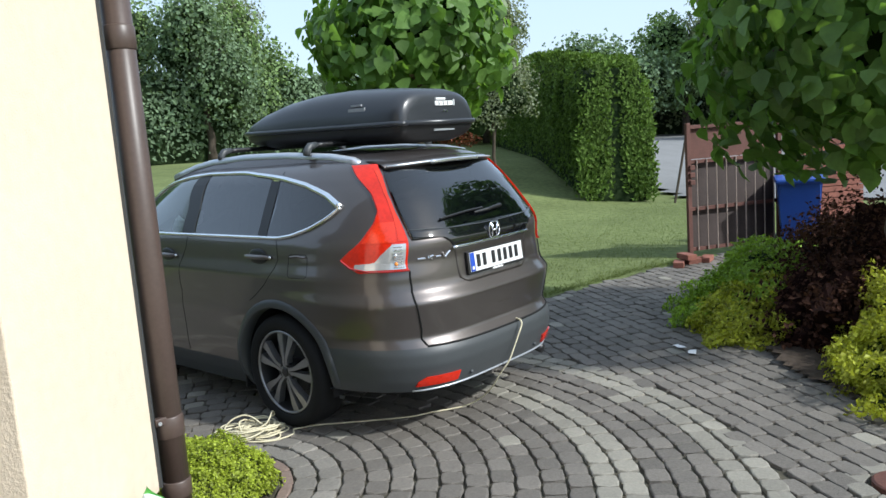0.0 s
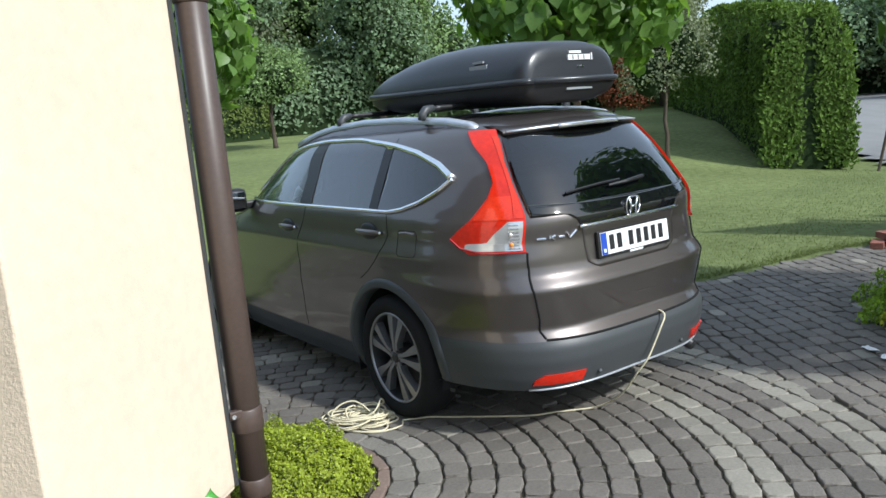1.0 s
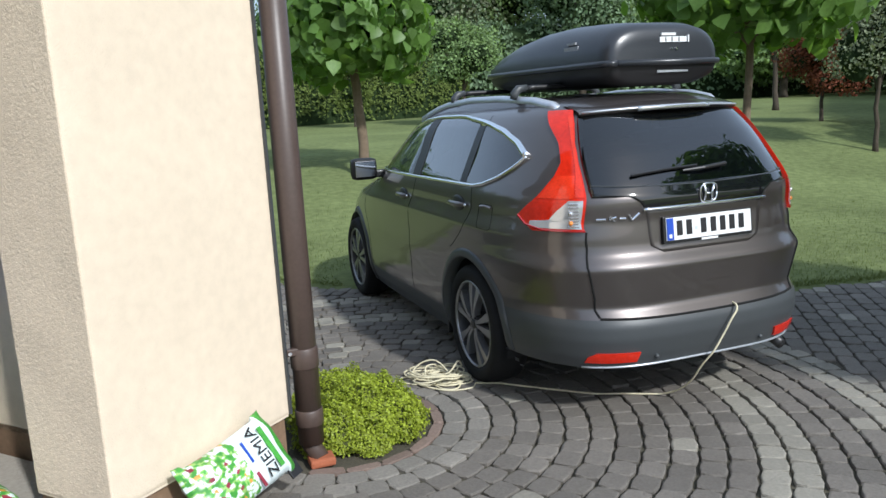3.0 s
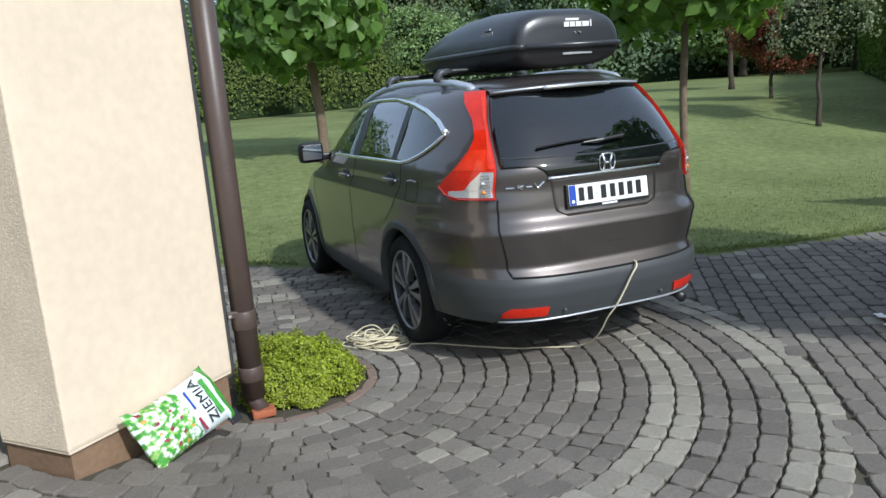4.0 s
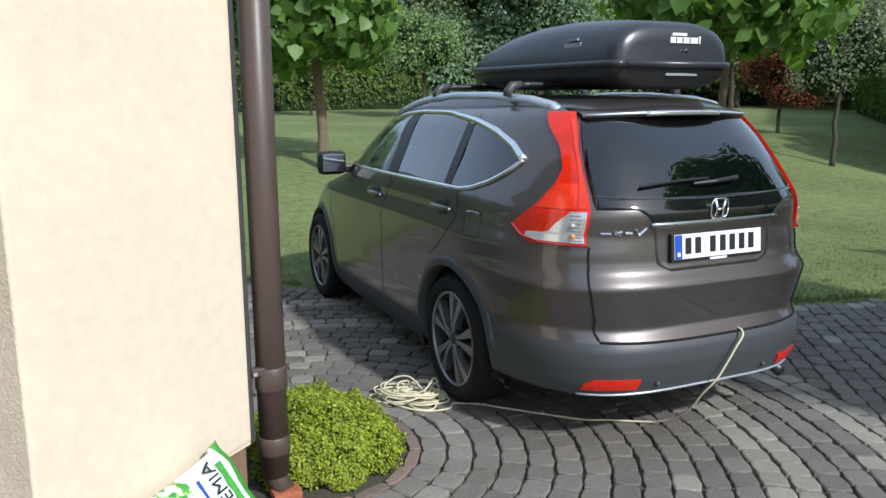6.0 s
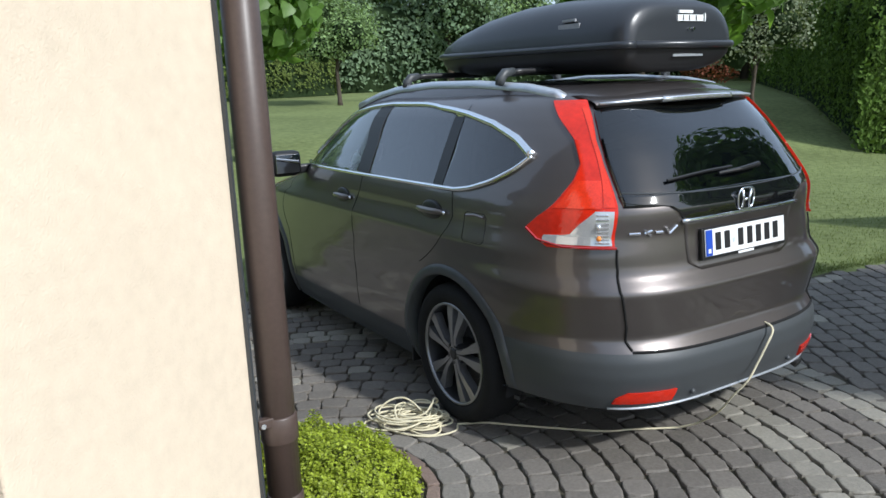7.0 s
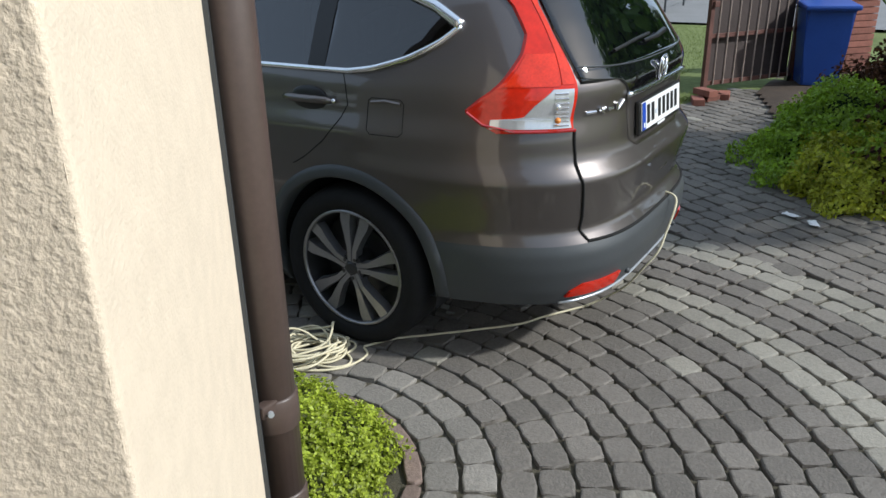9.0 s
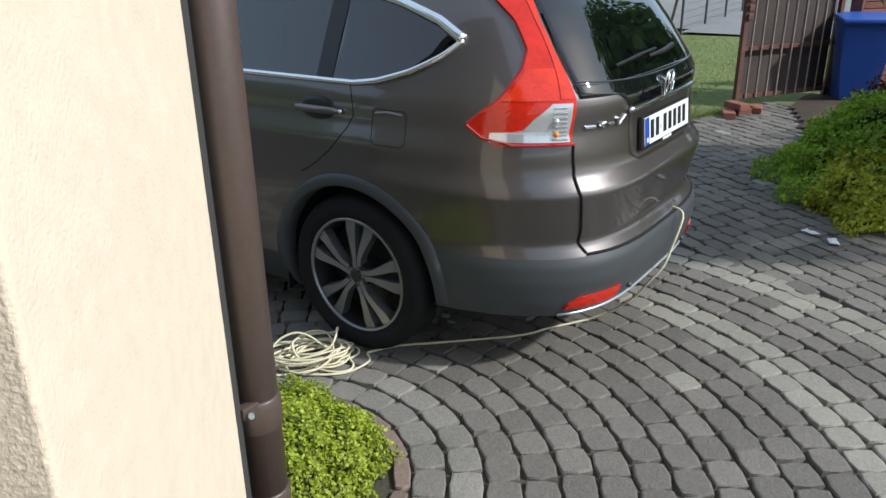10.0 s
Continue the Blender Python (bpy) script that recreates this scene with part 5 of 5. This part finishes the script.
def soil_bag(m, label, words):
    bag = thing("soil_bag", m, label, "bag")
    bm = bmesh.new()
    W, H, D = .305, .52, .066
    nx, ny = 52, 72

    def pt(u, v, s):
        e = (1 - abs(2 * u - 1) ** 3.5) * (1 - abs(2 * v - 1) ** 5)
        x = (u - .5) * W * (1 - .10 * math.sin(math.pi * v) ** .5 * 1.0)
        y = (v - .5) * H
        z = s * D * max(0, e) ** .6 + .012 * noise.noise((u * 5, v * 6, s))
        if v > .9 or v < .08:
            x *= 1.10
        return Vector((x, y, z))
    cols = [M_BAG, M_BAGG, M_BAGL, M_BAGR, M_BAGK]
    for s in (1, -1):
        g = [[bm.verts.new(pt(i / nx, j / ny, s)) for i in range(nx + 1)] for j in range(ny + 1)]
        for j in range(ny):
            for i in range(nx):
                f = bm.faces.new((g[j][i], g[j][i + 1], g[j + 1][i + 1], g[j + 1][i]) if s > 0 else (g[j][i + 1], g[j][i], g[j + 1][i], g[j + 1][i + 1]))
                u, v = i / nx, j / ny
                q = noise.noise((u * 12, v * 18, 4.0)) + .5 * noise.noise((u * 23, v * 31, 2.0))
                if v < .50 + .12 * noise.noise((u * 4, 2.0, 1.0)):
                    f.material_index = 1 if q > .12 else 2 if q > -.12 else 0
                    r = noise.noise((u * 7 + 3, v * 10, 9.0))
                    if r > .46:
                        f.material_index = 3
                    elif r < -.54:
                        f.material_index = 4
                elif v > .9:
                    f.material_index = 1
                f.smooth = True
    me = bpy.data.meshes.new("sack")
    bmesh.ops.remove_doubles(bm, verts=bm.verts, dist=.0008)
    bm.to_mesh(me)
    bm.free()
    for c in cols:
        me.materials.append(c)
    part_mesh("sack", me, bag, "white plastic sack with green vegetable print")
    if words:
        for txt, x, y, size, m2, rot in (("ZIEMIA", -.115, .155, .078, M_INK, 0),):
            cu = bpy.data.curves.new("word", 'FONT')
            cu.body = txt
            cu.size = size
            cu.extrude = .0008
            ob = new("word", cu)
            dg = bpy.context.evaluated_depsgraph_get()
            me = bpy.data.meshes.new_from_object(ob.evaluated_get(dg))
            bpy.data.objects.remove(ob)
            for v in me.vertices:
                v.co.x, v.co.y = -(v.co.x + x), .285 - (v.co.y + y)
                u, w = v.co.x / W + .5, v.co.y / H + .5
                v.co.z += D * max(0, (1 - abs(2 * u - 1) ** 3.5) * (1 - abs(2 * w - 1) ** 5)) ** .6 + .010
            me.materials.clear()
            me.materials.append(m2)
            part_mesh("word", me, bag, "black printed word")
        part("print_band", boxed((.0, .155, D * .90 + .012), (.20, .026, .004), None, .001), M_BAGG, bag)
        part("print_band", boxed((-.04, .035, D * .97 + .009), (.10, .011, .003)), M_BLUE, bag)
        part("print_band", boxed((.09, .025, D * .95 + .006), (.07, .016, .003)), M_BAGR, bag)
        part("folded_corner", boxed((.150, .235, .012), (.07, .07, .012), pose(0, 0, 0, 0, 0, 0), .004), M_INK, bag, "black printed corner of the sack")
    return bag


# leaning on its long edge against the sunlit face
nf = Vector((d1.y, -d1.x))
mid2 = A + d1 * .46 + nf * .15
up3 = Vector((-nf.x * .55, -nf.y * .55, .83)).normalized()
ax = Vector((d1.x, d1.y, .12)).normalized()
zz = ax.cross(up3).normalized()
if zz.dot(Vector((nf.x, nf.y, 0))) < 0:
    zz = -zz
yy = ax
xx = yy.cross(zz).normalized()
R = Matrix((xx, yy, zz)).transposed().to_4x4()
bag_z = rise(mid2.x, mid2.y) + .168
soil_bag(Matrix.Translation((mid2.x, mid2.y, bag_z)) @ R @ Matrix.Scale(.92, 4), "white and green plastic soil bag leaning on the plinth", True)
q = E2 - d1 * .25 + d2 * .25
soil_bag(Matrix.Translation((q.x, q.y, .26)) @ pose(0, 0, 0, 8, 0, 120), "white and green plastic soil bag lying in the garage", False)
q = E2 - d1 * .10 + d2 * .75
cr = thing("plastic_crate", pose(q.x, q.y, .165, 0, 0, 30), "teal plastic crate on the garage floor", "crate")
part("box", boxed((0, 0, .17), (.4, .5, .34), None, .02), M_TEAL, cr)
part("rim", boxed((0, 0, .34), (.43, .53, .03), None, .008), M_TEAL, cr)
bb = thing("blue_sack", pose(q.x, q.y, .53, 0, 0, 10), "bulging blue plastic sack on a crate", "sack")
bm = bmesh.new()
bmesh.ops.create_icosphere(bm, subdivisions=4, radius=1)
for v in bm.verts:
    r = 1 + .18 * noise.noise(v.co * 2.2)
    v.co = Vector((v.co.x * .24 * r, v.co.y * .28 * r, .42 + v.co.z * .42 * r))
part("film", bm, M_BLUEBAG, bb, smooth=True)


# ---- pavers, last ----
def stone_mesh(name, seed, round_=.0):
    """A tumbled paver about one unit wide, with a soft, uneven upper edge."""
    rd = random.Random(seed)
    v = []
    for k, (ins, z) in enumerate(((.0, -.55), (.0, -.10), (.05, -.02), (.13, .0))):
        for sx, sy in ((-1, -1), (0, -1.02), (1, -1), (1.02, 0), (1, 1), (0, 1.02), (-1, 1), (-1.02, 0)):
            j = (rd.uniform(-.03, .03), rd.uniform(-.03, .03)) if k == 1 else (0, 0)
            corner = .89 if sx * sy and abs(sx * sy) == 1 else 1
            v.append(((sx * (.5 - ins * .6) * corner) + j[0], (sy * (.5 - ins * .35) * corner) + j[1], z + (rd.uniform(-.012, .012) if k == 3 else 0)))
    f = []
    for k in range(3):
        for i in range(8):
            f.append((k * 8 + i, k * 8 + (i + 1) % 8, (k + 1) * 8 + (i + 1) % 8, (k + 1) * 8 + i))
    f.append(tuple(range(24, 32)))
    return v, f


VAR = [stone_mesh("paver", s) for s in range(6)]
MESH = {}
for mk, m in (("brown", M_STONE), ("pale", M_PALE), ("grey", M_GREYST), ("red", M_REDST)):
    MESH[mk] = [mesh_from("paver", *VAR[s], m, False) for s in range(6)]
rd = random.Random(3)
spots = []
ROW = .125


def house_blocks(x, y):
    p = Vector((x, y))
    r = p - A
    u, v = r.dot(d1), r.dot(d2)
    if v > -.02 and u < (B - A).length + .03 and u > -.03:
        return True
    if v > .40 and u < .1:
        return True
    return False


for k in range(-2, 18):
    r = .68 + ROW * (k + .5) if k > -2 else .523
    wd = ROW if k > -2 else .062
    kind = "brown"
    if k == -2:
        kind = "red"
    elif k in (-1, 0):
        kind = "grey"
    elif k in (11, 12, 16, 17):
        kind = "pale"
    ln = (.125 if kind == "pale" else .138) if k > 1 else (.14 if k >= -1 else .17)
    count = max(8, int(2 * math.pi * r / ln))
    off = rd.random()
    for i in range(count):
        a = 2 * math.pi * (i + off) / count + rd.uniform(-.004, .004)
        x, y = CX + r * math.cos(a), CY + r * math.sin(a)
        if y > lawn_edge(x) - .06 or x > bed_edge(y) + .25 or x > 6 or y < -6.6 or x < -6.5:
            continue
        if house_blocks(x, y) or (abs(x + 2.0) < .1 and abs(y + .65) < .1):
            continue
        if math.hypot(x - .10, y + 3.12) < .19:
            continue
        kk = kind
        if kind == "brown" and k > 1 and rd.random() < .05:
            kk = "pale"
        ll = 2 * math.pi * r / count
        spots.append((x, y, a, ll - .003, wd - (.008 if wd > .1 else .004), kk))
# beyond the rings the rows run straight towards the gate
RA = radians(55)
ru, rn = Vector((math.cos(RA), math.sin(RA))), Vector((math.sin(RA), -math.cos(RA)))
for m in range(-60, 61):
    off = rd.random()
    for i in range(-60, 60):
        q = Vector((CX, CY)) + rn * (m * .115) + ru * ((i + off) * .168)
        x, y = q
        if math.hypot(x - CX, y - CY) < 2.930 - .015:
            continue
        if y > lawn_edge(x) - .05 or x > bed_edge(y) + .25 or x > 6 or y < -6.6 or x < -6.5:
            continue
        if house_blocks(x, y) or math.hypot(x - .10, y + 3.12) < .20:
            continue
        spots.append((x, y, RA - math.pi / 2, .163, .110, "pale" if rd.random() < .03 else "brown"))
for i in range(8):
    a = 2 * math.pi * i / 8
    spots.append((.10 + .19 * math.cos(a), -3.12 + .19 * math.sin(a), a, .13, .10, "pale"))


def stone_pose(x, y, a, ll, ww):
    return pose(x, y, rise(x, y) + rd.uniform(-.004, .004) + .006, rd.uniform(-1.6, 1.6), rd.uniform(-1.6, 1.6), math.degrees(a) + rd.uniform(-1.5, 1.5)) @ Matrix.Diagonal((ww, ll, .06, 1))


# those in the open stretch between the house and the pale rings are pieces of their own
def nearness(s):
    return math.hypot(s[0] + .9, s[1] + 1.6)


spots.sort(key=nearness)
for s in spots[:300]:
    ob = new("paver", MESH[s[5]][rd.randrange(6)])
    ob.parent = paved
    ob.matrix_local = stone_pose(*s[:5])
for mk, m in (("brown", M_STONEJ), ("pale", M_PALEJ), ("grey", M_GREYST), ("red", M_REDST)):
    V, F = [], []
    for s in spots[300:]:
        if s[5] != mk:
            continue
        mm = stone_pose(*s[:5])
        v, f = VAR[rd.randrange(6)]
        b = len(V)
        V += [tuple(mm @ Vector(p)) for p in v]
        F += [tuple(b + q for q in g) for g in f]
    if V:
        ob = part_mesh("paver_field", mesh_from("paver_field", V, F, m), paved)
        tagged(ob, "", "", "", "stuff")
